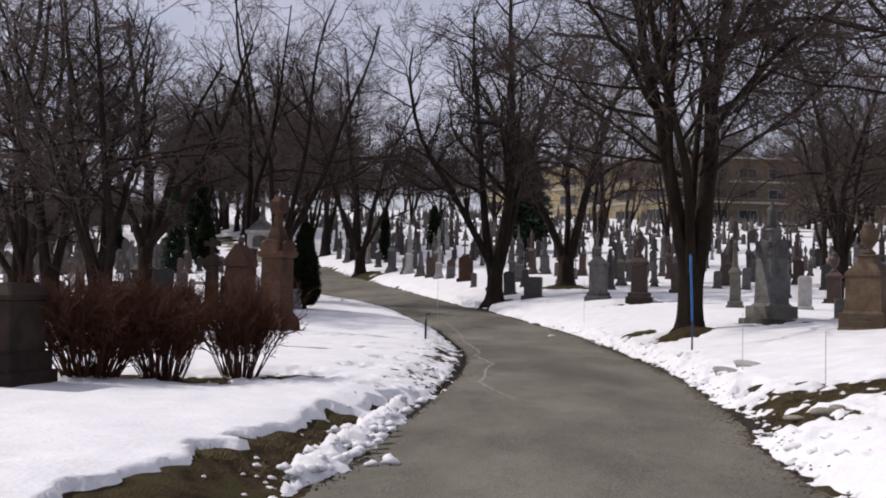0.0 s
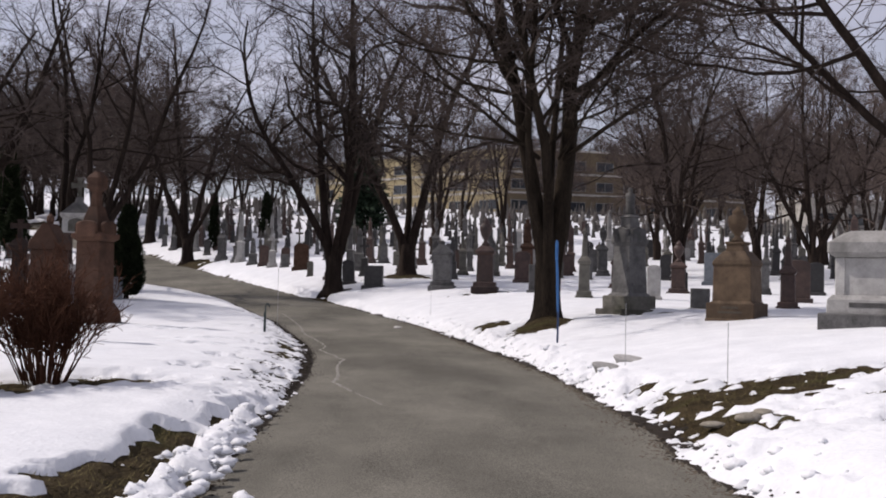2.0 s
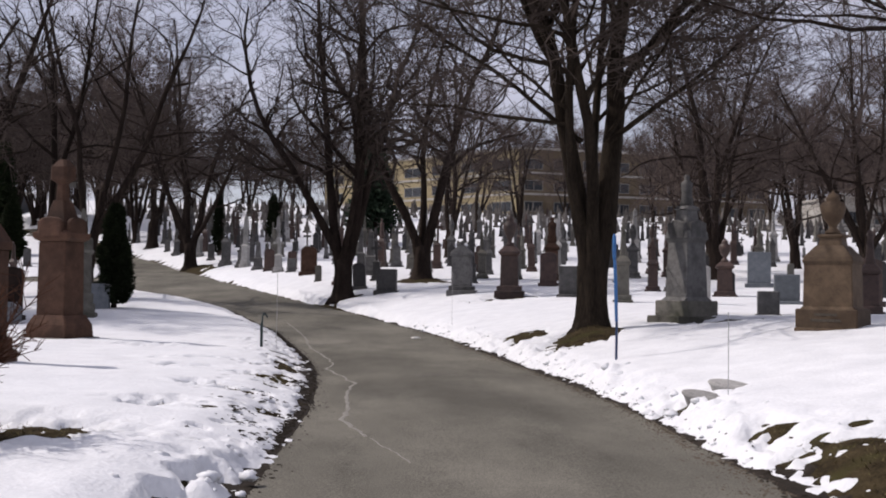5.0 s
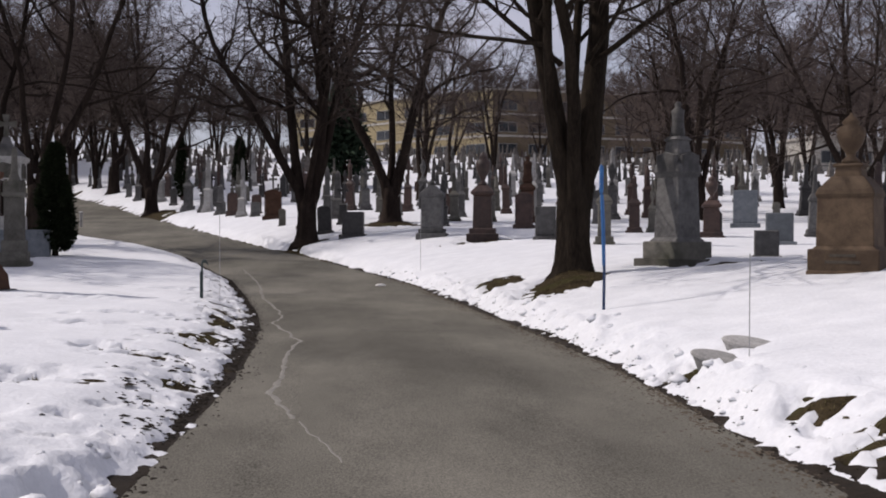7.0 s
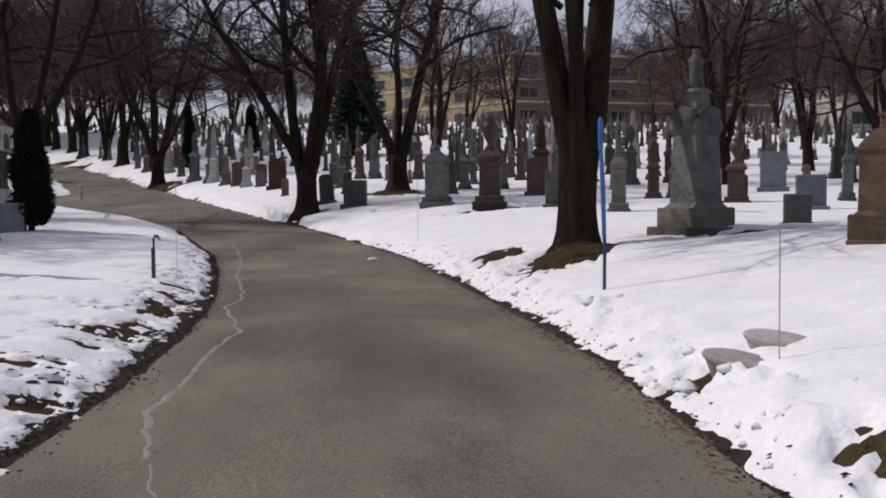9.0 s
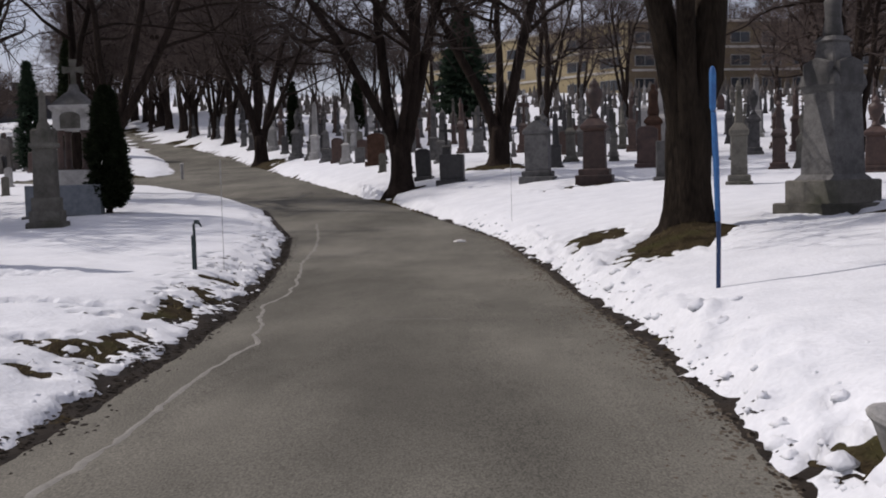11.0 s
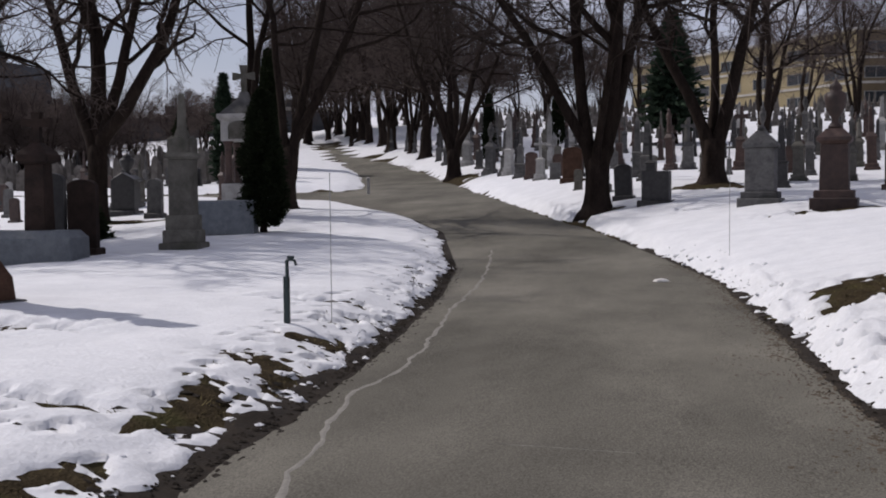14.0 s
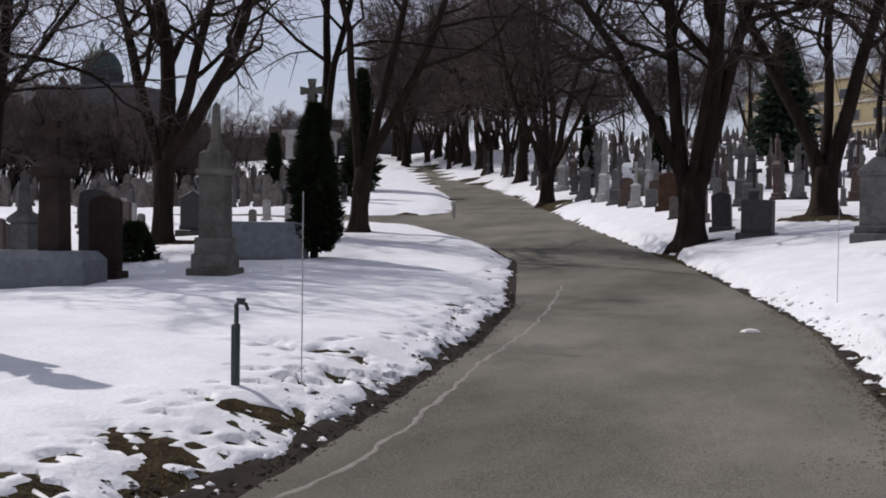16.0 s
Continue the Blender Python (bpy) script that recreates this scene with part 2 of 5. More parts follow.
TURNS = {n: [(math.cos(2 * math.pi * i / n), math.sin(2 * math.pi * i / n)) for i in range(n)] for n in (3, 4, 5, 6, 7, 8, 10, 12)}


def part(name, shape, mat, parent, label="", smooth=False, at=None):
    ob = new(name, shape.mesh(name, mat, smooth))
    ob.parent = parent
    if at is not None:
        ob.matrix_basis = at
    return tagged(ob, label=label)


def thing(name, m, label, category, group=""):
    ob = new(name)
    ob.matrix_basis = m
    ob.empty_display_size = 0.1
    return tagged(ob, label=label, category=category, group=group)


# ---- ground plan ----
LEFT_EDGE = np.array([(-1.75, -60), (-1.75, 0), (-1.6, 7.6), (-1.4, 9), (-1.3, 11.6), (-1.17, 14), (-1.07, 16), (-0.96, 19), (-0.96, 21.5), (-1.04, 24), (-1.22, 26.5), (-1.45, 28.5), (-1.62, 30), (-2.0, 33), (-2.6, 37), (-3.6, 41), (-5, 46.5), (-7, 51.5), (-9.7, 55.8), (-11.5, 58.5), (-16, 60.5), (-34, 62.5), (-34, 66.5), (-15.5, 70.5), (-15.8, 74), (-20, 87), (-30, 108.5), (-41, 138), (-70, 200), (-160, 400)])
RIGHT_EDGE = np.array([(2.1, -60), (2.25, 0), (2.47, 8.5), (2.57, 11.2), (2.82, 12.8), (2.89, 14), (2.98, 16.5), (3.06, 19), (3.04, 21.5), (2.92, 24), (2.77, 26.5), (2.68, 29), (2.5, 32), (2.28, 35), (1.2, 40), (-1, 48), (-3.5, 55), (-8, 68), (-14, 85), (-20, 97), (-32, 121.5), (-38, 135), (-66, 198), (-154, 398)])


def ease(a, b, v):
    u = np.clip((np.asarray(v, float) - a) / (b - a), 0, 1)
    return u * u * (3 - 2 * u)


def road_edges(y):
    return np.interp(y, LEFT_EDGE[:, 1], LEFT_EDGE[:, 0]), np.interp(y, RIGHT_EDGE[:, 1], RIGHT_EDGE[:, 0])


def road_height(y):
    return np.interp(y, [-50, 33, 40, 52, 82, 200, 400, 900], [0, 0, 0.2, 0.72, 2.5, 14.5, 30, 34])


def ground(x, y):
    """Height of the soil: level road, banks to both sides, the hillside beyond."""
    l, r = road_edges(y)
    dr, dl = x - r, l - x
    z = road_height(y)
    z = z + np.where(dr > 0, 0.2 * ease(0, 0.8, dr) + 0.175 * np.clip(dr - 0.3, 0, 2.2) + 0.114 * np.clip(dr - 2.5, 0, 2.5) + 0.02 * np.clip(dr - 5, 0, 40), 0)
    z = z + np.where(dl > 0, 0.22 * ease(0, 0.9, dl) + 0.03 * np.clip(dl - 0.5, 0, 4) - 0.06 * np.clip(dl - 6, 0, 12), 0)
    return z


def ground_at(x, y):
    return float(ground(np.array([x]), np.array([y]))[0])


def value_noise(x, y, cell, seed):
    table = np.random.RandomState(seed).rand(256, 256)
    u, v = x / cell, y / cell
    i, j = np.floor(u).astype(int), np.floor(v).astype(int)
    a, b = u - i, v - j
    a, b = a * a * (3 - 2 * a), b * b * (3 - 2 * b)
    t = lambda p, q: table[p % 256, q % 256]
    return (t(i, j) * (1 - a) + t(i + 1, j) * a) * (1 - b) + (t(i, j + 1) * (1 - a) + t(i + 1, j + 1) * a) * b - 0.5


# bare patches: x, y, half width, half depth, turn in degrees
PATCHES = [
    (3.75, 13.5, 0.7, 1.0, 12), (3.3, 12.3, 0.5, 1.0, 5), (4.9, 13.6, 1.3, 0.4, 6), (5.6, 12.0, 0.7, 0.38, 0), (4.7, 10.4, 0.6, 0.3, 10), (3.4, 17.75, 0.22, 0.4, 10),
    (3.55, 29.9, 0.4, 0.9, -20), (4.3, 27.1, 0.5, 1.05, -20), (7.6, 27.6, 0.9, 0.4, 0), (2.9, 53.9, 1.5, 1.0, 0), (-11.6, 78.0, 1.5, 2.0, 0),
    (5.6, 42.6, 1.3, 0.6, 0), (3.47, 15.4, 0.16, 0.25, 0),
]
PATCHES += [
    (-3.2, 14.7, 0.75, 0.5, 10), (-4.4, 13.6, 0.9, 0.5, 0), (-2.2, 19.2, 0.32, 0.16, 0), (-1.36, 17.8, 0.15, 0.35, 0),
    (-2.42, 17.0, 0.28, 0.26, 0), (-1.62, 20.8, 0.25, 0.15, 0), (-1.42, 25.0, 0.16, 0.34, 0), (-2.8, 29.3, 0.5, 0.18, 0), (-3.05, 21.5, 0.34, 0.1, 0),
    (-2.95, 15.0, 0.36, 0.22, 0), (-1.88, 18.8, 0.26, 0.13, 0), (-4.4, 25.9, 0.5, 0.32, 0), (-1.73, 21.1, 0.25, 0.25, 0), (-2.35, 23.0, 0.85, 0.15, 4),
    (-1.5, 23.5, 0.22, 0.5, 0), (-1.74, 26.7, 0.22, 0.26, 0), (-1.84, 25.3, 0.24, 0.22, 0), (-16.5, 49.7, 1.2, 1.0, 0), (-14.0, 64.5, 1.6, 2.2, 0),
]
PATCHES += [(-13.6, 70.0, 1.6, 1.6, 0), (-1.4, 21.3, 0.14, 0.5, 0)]


def snow_depth(x, y):
    l, r = road_edges(y)
    d = np.maximum(l - x, x - r)
    left = (l - x) > 0
    n1, n2, n3, n4, n5 = (value_noise(x, y, c, s) for c, s in ((2.6, 3), (0.75, 5), (0.27, 7), (0.14, 9), (0.08, 12)))
    depth = 0.088 + 0.05 * n1 + 0.042 * n2 + 0.016 * n3
    near_left = ease(13.5, 17, y) * (1 - ease(60, 75, y))
    margin = np.where(left, 0.05 + 0.05 * near_left + 0.06 * ease(19, 23, y) * near_left, 0.02 + 0.08 * ease(15, 22, y))
    start = margin + 0.16 * n2 + 0.14 * n3 + 0.12 * n4 + 0.06 * n5
    edge = np.exp(-((d / 0.8) ** 2))
    lump = np.where(left, 0.06 - 0.03 * near_left, 0.075) * np.exp(-(((d - start - 0.22) / 0.17) ** 2))
    depth = depth + lump * (1 + 1.5 * n3 + 0.9 * n4 + 0.8 * n2) + edge * (0.012 * n3 + 0.012 * n4)
    # thin, broken cover along the left verge: small crisp holes in a shallow crust
    verge = near_left * np.where(left, np.exp(-(((d - 0.55) / 0.62) ** 2)), 0)
    depth = depth * (1 - 0.6 * verge)
    speck = 0.42 * n3 + 0.62 * n4 + 0.55 * n5 + 0.35 * n2
    depth = depth - 0.13 * ease(-0.03, 0.05, speck - 0.46 + 0.24 * verge) * ease(0.12, 0.3, verge)
    depth = np.minimum(depth, (d - start) * 0.75)
    # trodden strip of bare earth beside the first bend
    mid = np.interp(y, [5, 6, 7.6, 9.3, 11.4, 14.2], [-2.4, -2.28, -2.1, -2.0, -1.72, -1.44])
    half = np.interp(y, [5, 7.6, 9.3, 11.4, 14.2], [0.5, 0.42, 0.27, 0.17, 0.0]) + 0.16 * n2 + 0.30 * n3 + 0.22 * n4
    depth = depth - 0.2 * ease(-0.05, 0.05, half - np.abs(x - mid)) * (1 - ease(13.6, 14.4, y))
    for px, py, a, b, turn in PATCHES:
        ct, st = math.cos(radians(turn)), math.sin(radians(turn))
        u, v = ((x - px) * ct + (y - py) * st) / a, (-(x - px) * st + (y - py) * ct) / b
        q = np.sqrt(u * u + v * v) + (0.12 if min(a, b) < 0.36 else -0.16) + (0.7 * n3 + 0.4 * n2 + 1.3 * n4 + 1.1 * n5) * (1.2 if min(a, b) < 0.36 else 0.75)
        depth = np.where(q < 1.2, np.minimum(depth, -0.05 + 0.17 * ease(0.7, 1.2, q)), depth) * np.where(q > 0.9, 0.45 + 0.55 * ease(1.0, 2.2, q), 1.0)
    return np.clip(depth, -0.12, 1)


def spaced(parts):
    out = [parts[0][0]]
    for a, b, step in parts:
        n = max(1, round((b - a) / step))
        out += [a + (b - a) * (i + 1) / n for i in range(n)]
    return np.array(out)


XS = spaced([(-1500, -300, 200), (-300, -60, 16), (-60, -24, 2.0), (-24, -8, 0.5), (-8, -5, 0.2), (-5, -3.4, 0.09), (-3.4, -0.9, 0.05), (-0.9, 2.3, 0.16), (2.3, 5.0, 0.06), (5.0, 7, 0.12), (7, 12, 0.25), (12, 40, 1.2), (40, 80, 4), (80, 300, 20), (300, 1500, 200)])
YS = spaced([(-300, -20, 40), (-20, 4, 1.0), (4, 32, 0.07), (32, 34, 0.12), (34, 44, 0.22), (44, 64, 0.5), (64, 100, 1.2), (100, 220, 5), (220, 420, 20), (420, 2000, 200)])


def sheet(name, mat, height):
    gx, gy = np.meshgrid(XS, YS)
    z = height(gx, gy)
    nx, ny = len(XS), len(YS)
    me = bpy.data.meshes.new(name)
    me.vertices.add(nx * ny)
    me.vertices.foreach_set("co", np.stack([gx, gy, z], -1).astype(np.float32).ravel())
    i = np.arange((ny - 1) * nx).reshape(ny - 1, nx)[:, :-1].ravel()
    quads = np.stack([i, i + 1, i + 1 + nx, i + nx], 1).astype(np.int32)
    me.loops.add(quads.size)
    me.loops.foreach_set("vertex_index", quads.ravel())
    me.polygons.add(len(quads))
    me.polygons.foreach_set("loop_start", np.arange(0, quads.size, 4, dtype=np.int32))
    me.polygons.foreach_set("use_smooth", np.ones(len(quads), bool))
    me.materials.append(mat)
    me.update(calc_edges=True)
    me.validate()
    return new(name, me)


def soil_height(x, y):
    l, r = road_edges(y)
    inside = np.minimum(x - l, r - x)
    z = ground(x, y) + 0.05 * value_noise(x, y, 0.5, 21) * ease(0.0, 0.5, -inside) + 0.04 * value_noise(x, y, 0.16, 23) * ease(-0.05, 0.2, -inside)
    for px, py, rad, high in ((4.4, 27.4, 1.0, 0.14), (4.7, 28.0, 0.9, 0.16), (3.85, 30.9, 1.0, 0.08), (-0.85, 49.95, 1.2, 0.15), (2.8, 55.4, 1.2, 0.15), (-11.8, 80.0, 1.3, 0.15), (-17.5, 49.8, 1.2, 0.12)):
        z = z + high * np.exp(-((x - px) ** 2 + (y - py) ** 2) / (rad * rad * 0.5))
    return z - 0.07 * ease(0.0, 0.25, inside)


ground_sheet = tagged(sheet("ground", M_SOIL, soil_height), "dark soil with matted dead grass between snow", "ground", kind="structure")
snow_sheet = tagged(sheet("snow_cover", M_SNOW, lambda x, y: ground(x, y) + snow_depth(x, y)), "melting white snow cover with lumpy ploughed edges", "snow", kind="structure")

# the road: a strip between its two wavy edges
ys = spaced([(-60, 4, 2.0), (4, 40, 0.1), (40, 58, 0.5), (58, 74, 0.25), (74, 400, 4)])
l_edge, r_edge = road_edges(ys)
l_edge = l_edge + 0.10 * value_noise(ys, ys * 0, 0.7, 31) + 0.06 * value_noise(ys, ys * 0, 0.23, 32) + 0.05 * value_noise(ys, ys * 0, 0.11, 35)
r_edge = r_edge + 0.10 * value_noise(ys, ys * 0 + 9, 0.7, 33) + 0.06 * value_noise(ys, ys * 0 + 9, 0.23, 34) + 0.05 * value_noise(ys, ys * 0 + 9, 0.11, 36)
road_shape = Shape()
ACROSS = 14
for i, y in enumerate(ys):
    base = float(road_height(y))
    for k in range(ACROSS + 1):
        u = k / ACROSS
        drop = -0.006 if k in (0, ACROSS) else 0.0
        road_shape.v.append((l_edge[i] + (r_edge[i] - l_edge[i]) * u, y, base + 0.012 + 0.03 * (1 - (2 * u - 1) ** 2) + drop))
for i in range(len(ys) - 1):
    for k in range(ACROSS):
        a = i * (ACROSS + 1) + k
        road_shape.f.append((a, a + 1, a + ACROSS + 2, a + ACROSS + 1))
road = tagged(new("road", road_shape.mesh("road", M_ROAD, True)), "worn grey asphalt lane curving between snow banks", "road", kind="structure")


def road_top(x, y):
    l, r = road_edges(y)
    u = (x - l) / (r - l)
    return float(road_height(y)) + 0.012 + 0.03 * (1 - (2 * u - 1) ** 2)


def crack(points, wide, seed, label):
    """A thin wavering ribbon lying on the asphalt."""
    rng = random.Random(seed)
    s = Shape()
    pts = []
    for (x0, y0), (x1, y1) in zip(points, points[1:]):
        n = max(2, int(math.hypot(x1 - x0, y1 - y0) / 0.12))
        pts += [(x0 + (x1 - x0) * i / n, y0 + (y1 - y0) * i / n) for i in range(n)]
    rows = []
    for i, (x, y) in enumerate(pts):
        x += 0.06 * (noise.noise((y * 1.7, seed, 0.0))) + 0.03 * noise.noise((y * 6.0, seed, 4.0))
        w = wide * (0.55 + 0.9 * rng.random())
        rows.append((x, y, w))
    for x, y, w in rows:
        s.v += [(x + q * w, y, road_top(x + q * w, y) + dz) for q, dz in ((-2.2, -0.010), (-0.5, 0.003), (0.5, 0.003), (2.2, -0.010))]
    s.f = [(4 * i + k, 4 * i + k + 1, 4 * i + k + 5, 4 * i + k + 4) for i in range(len(rows) - 1) for k in range(3)]
    return part("crack", s, M_CRACK, road, label, smooth=True)


crack([(-2.6, 41.0), (-2.05, 37.5), (-1.72, 35.0), (-1.45, 31.6), (-1.35, 30.7), (-1.05, 28.5), (-0.85, 27.0), (-0.79, 25.8), (-0.88, 24.9), (-0.53, 23.0), (-0.41, 22.2), (-0.42, 21.6), (-0.5, 20.3), (-0.46, 18.6), (-0.54, 17.7), (-0.25, 16.2)], 0.024, 3, "pale zigzag crack in the asphalt")
crack([(-0.25, 16.2), (-0.02, 15.3), (0.12, 14.6)], 0.008, 5, "faint crack in the asphalt")
crack([(0.55, 23.4), (1.5, 23.3)], 0.01, 8, "short hairline crack")


def dirt_margin(side, y0, y1, wide, seed, label):
    """Wet dirt between the asphalt and the snow, following the soil and running under both."""
    ys2 = np.arange(y0, y1, 0.09)
    s = Shape()
    for y in ys2:
        l, r = (float(v) for v in road_edges(y))
        w = wide * (0.8 + 1.0 * noise.noise((y * 0.9, seed, 0)) + 0.7 * noise.noise((y * 3.3, seed, 3)))
        xa, xb = (l - w, l + 0.2) if side < 0 else (r - 0.2, r + w)
        xs = np.linspace(xa, xb, 9)
        zs = soil_height(xs, np.full(9, y)) + 0.012
        zs[0 if side < 0 else -1] -= 0.04
        s.v += [(float(x), float(y), float(z)) for x, z in zip(xs, zs)]
    s.f = [(9 * i + k, 9 * i + k + 1, 9 * i + k + 10, 9 * i + k + 9) for i in range(len(ys2) - 1) for k in range(8)]
    return part("dirt_margin", s, M_GRIT, road, label, smooth=True)


dirt_margin(1, 9, 44, 0.30, 6, "dark wet dirt along the snow bank")
dirt_margin(-1, 11, 48, 0.42, 4, "dark wet dirt along the snow bank")


# ---- bare trees ----
UP = Vector((0, 0, 1))


def swing(d, angle, turn):
    """d bent by an angle away from itself, in a direction given by turn round it."""
    u = d.cross(UP)
    if u.length < 0.05:
        u = d.cross(Vector((1, 0, 0)))
    u.normalize()
    w = d.cross(u)
    side = u * math.cos(turn) + w * math.sin(turn)
    return (d * math.cos(angle) + side * math.sin(angle)).normalized()


def limb(shape, p, d, r, length, n, rng, rise, wander, sides, tip=0.35):
    pts, dirs, radii = [p.copy()], [d.copy()], [r]
    for i in range(n):
        d = (d + UP * rise + Vector((rng.gauss(0, wander), rng.gauss(0, wander), rng.gauss(0, wander * 0.6)))).normalized()
        p = p + d * (length / n)
        pts.append(p.copy())
        dirs.append(d.copy())
        radii.append(r * (1 - (1 - tip) * (i + 1) / n))
    shape.tube(pts, radii, sides)
    return pts, dirs, radii


def along(pts, dirs, radii, u):
    k = min(int(u * (len(pts) - 1)), len(pts) - 2)
    f = u * (len(pts) - 1) - k
    return pts[k].lerp(pts[k + 1], f), dirs[k + 1], radii[k] + (radii[k + 1] - radii[k]) * f


def grow(wood, crown, p, d, r, length, rng, counts, twig, level, reach=1.0):
    """A stem with its branches, down to twigs."""
    n = (9, 8, 3, 1)[level]
    pts, dirs, radii = limb(wood if level < 2 else crown, p, d, r, length, n, rng, (0.045, 0.035, 0.02, 0.0)[level], (0.085, 0.25, 0.23, 0.24)[level], (8, 5, 3, 3)[level], (0.22, 0.25, 0.35, 0.5)[level])
    if level == 3:
        return
    for k in range(counts[level]):
        u = (0.12 if level else 0.22) + (0.88 if level else 0.78) * (k + rng.random()) / counts[level]
        q, qd, qr = along(pts, dirs, radii, min(u, 0.99))
        e = swing(qd, radians(rng.uniform(32, 74)), rng.uniform(0, 6.28))
        frac = (0.46, 0.45, 0.5)[level]
        ln = length * frac * (1.15 - 0.65 * u) * rng.uniform(0.75, 1.25) * (reach if level == 0 else 1)
        grow(wood, crown, q, e, max(qr * 0.55, twig), ln, rng, counts, twig, level + 1)


def bare_tree(m, seed, stems, trunk_r, fork, label, counts=(11, 8, 6), twig=0.008, bark=None, crown_mat=None, lean=(0, 0), reach=1.0, group=""):
    """stems: (azimuth, lean from upright in degrees, length, radius)."""
    rng = random.Random(seed)
    wood, crown = Shape(), Shape()
    rings = []
    for z, k in ((-0.25, 2.0), (0.05, 1.6), (0.16, 1.3), (0.4, 1.1), (fork * 0.4, 0.98), (fork * 0.75, 0.96), (fork, 0.8), (fork + 0.14, 0.3)):
        cx, cy = lean[0] * z, lean[1] * z
        rings.append([(cx + trunk_r * k * (1 + 0.10 * math.sin(3 * a + seed + z) + 0.06 * math.sin(5 * a)) * math.cos(a), cy + trunk_r * k * (1 + 0.10 * math.sin(3 * a + seed + z) + 0.06 * math.sin(5 * a)) * math.sin(a), z) for a in [2 * math.pi * i / 16 for i in range(16)]])
    wood.ring_stack(rings)
    for az, tilt, length, r in stems:
        a, t = radians(az), radians(tilt)
        d = Vector((math.sin(t) * math.cos(a), math.sin(t) * math.sin(a), math.cos(t)))
        foot = Vector((lean[0] * fork, lean[1] * fork, 0))
        out = Vector((math.cos(a), math.sin(a), 0)) * trunk_r
        start = foot + out * 0.72 + UP * (fork + 0.3)
        if tilt > 50:
            # a limb that leaves a stem higher up
            grow(wood, crown, foot + Vector((math.cos(a), math.sin(a), 0)) * trunk_r * 0.9 + UP * (fork + 2.2), d, r, length, rng, counts, twig, 0, reach)
            continue
        # the stem swells as it leaves the trunk
        wide = min(r * 1.25, trunk_r * 0.7)
        wood.tube([foot + out * 0.12 + UP * fork * 0.5, foot + out * 0.3 + UP * fork * 0.75, foot + out * 0.5 + UP * fork, start, start + d * 0.12], [wide, wide, wide * 0.96, r * 1.03, r * 0.97], 10)
        grow(wood, crown, start, d, r, length, rng, counts, twig, 0, reach)
    tree = thing("tree", m, label, "tree", group)
    part("trunk", wood, bark or M_BARK, tree, smooth=True)
    part("crown", crown, crown_mat or M_TWIG, tree, "fine bare twigs")
    return tree


def standing(x, y, rz=0.0, sink=0.0):
    return pose(x, y, ground_at(x, y) - sink, 0, 0, rz)


BARE = "leafless maple with several upright stems standing in snow"
bare_tree(standing(4.76, 28.2), 11, [(178, 5, 11, 0.21), (3, 3, 12, 0.25), (200, 14, 9.5, 0.11), (250, 12, 10, 0.14), (80, 14, 9.5, 0.12), (185, 58, 5.5, 0.06), (350, 56, 6, 0.065), (300, 60, 4.5, 0.05)], 0.33, 2.0, "leafless roadside maple with a thick forked trunk on a grassy mound", (16, 12, 9), 0.0075, M_BARK_A, reach=1.25)
bare_tree(standing(-0.85, 49.95), 12, [(180, 23, 12.5, 0.19), (165, 10, 13, 0.22), (15, 8, 13.5, 0.28), (2, 20, 12, 0.23), (275, 16, 10, 0.14)], 0.37, 1.7, "leafless maple with four spreading stems beside the lane", (14, 10, 8), 0.011)
bare_tree(standing(2.8, 55.4), 13, [(180, 22, 12.5, 0.22), (0, 21, 13, 0.25), (90, 10, 12, 0.18)], 0.40, 1.6, "leafless maple with a low V fork among gravestones", (14, 10, 8), 0.011)
bare_tree(standing(-11.8, 80.0), 14, [(180, 24, 12, 0.20), (30, 14, 13, 0.24), (0, 30, 10, 0.18), (120, 10, 13, 0.2)], 0.42, 1.8, BARE, (12, 10, 8), 0.013)
bare_tree(standing(-12.0, 52.4), 15, [(165, 6, 13, 0.15), (0, 18, 12.5, 0.18), (60, 9, 14, 0.16)], 0.30, 2.2, "slender leafless tree with two main stems", (10, 8, 6), 0.0085, lean=(0.06, 0))
bare_tree(standing(-13.6, 53.2), 18, [(150, 5, 13, 0.17), (330, 8, 12.5, 0.14)], 0.24, 2.6, "tall thin leafless tree behind cedars", (10, 8, 5), 0.0085)
bare_tree(standing(-17.9, 49.8), 16, [(160, 26, 9.0, 0.24), (100, 5, 11, 0.30), (15, 13, 9.5, 0.22), (5, 47, 11, 0.25)], 0.34, 2.7, "dark leafless tree with a wide leaning limb", (11, 8, 6), 0.0075, reach=0.95)
bare_tree(standing(11.8, 22.2), 17, [(165, 44, 8.5, 0.10), (190, 30, 9, 0.13), (20, 14, 10, 0.24)], 0.36, 2.6, "leafless tree with long arching limbs beside a tomb", (13, 10, 8), 0.0085, M_BARK, reach=1.25)

# trees that share their shape in groves
far_kinds = []
for s, stems in ((31, [(180, 18, 12, 0.19), (20, 14, 13, 0.22), (100, 16, 11, 0.16)]), (32, [(200, 8, 14, 0.22), (10, 20, 11, 0.17), (300, 22, 10, 0.15)]), (33, [(150, 26, 11, 0.18), (350, 24, 11, 0.18), (80, 6, 13, 0.2), (250, 15, 11, 0.14)])):
    far_kinds.append(dict(stems=stems, seed=s))
grove_sets = []
for kind in far_kinds:
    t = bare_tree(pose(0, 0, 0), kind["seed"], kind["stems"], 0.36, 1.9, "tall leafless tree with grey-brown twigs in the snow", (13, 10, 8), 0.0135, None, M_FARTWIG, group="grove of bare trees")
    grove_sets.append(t)
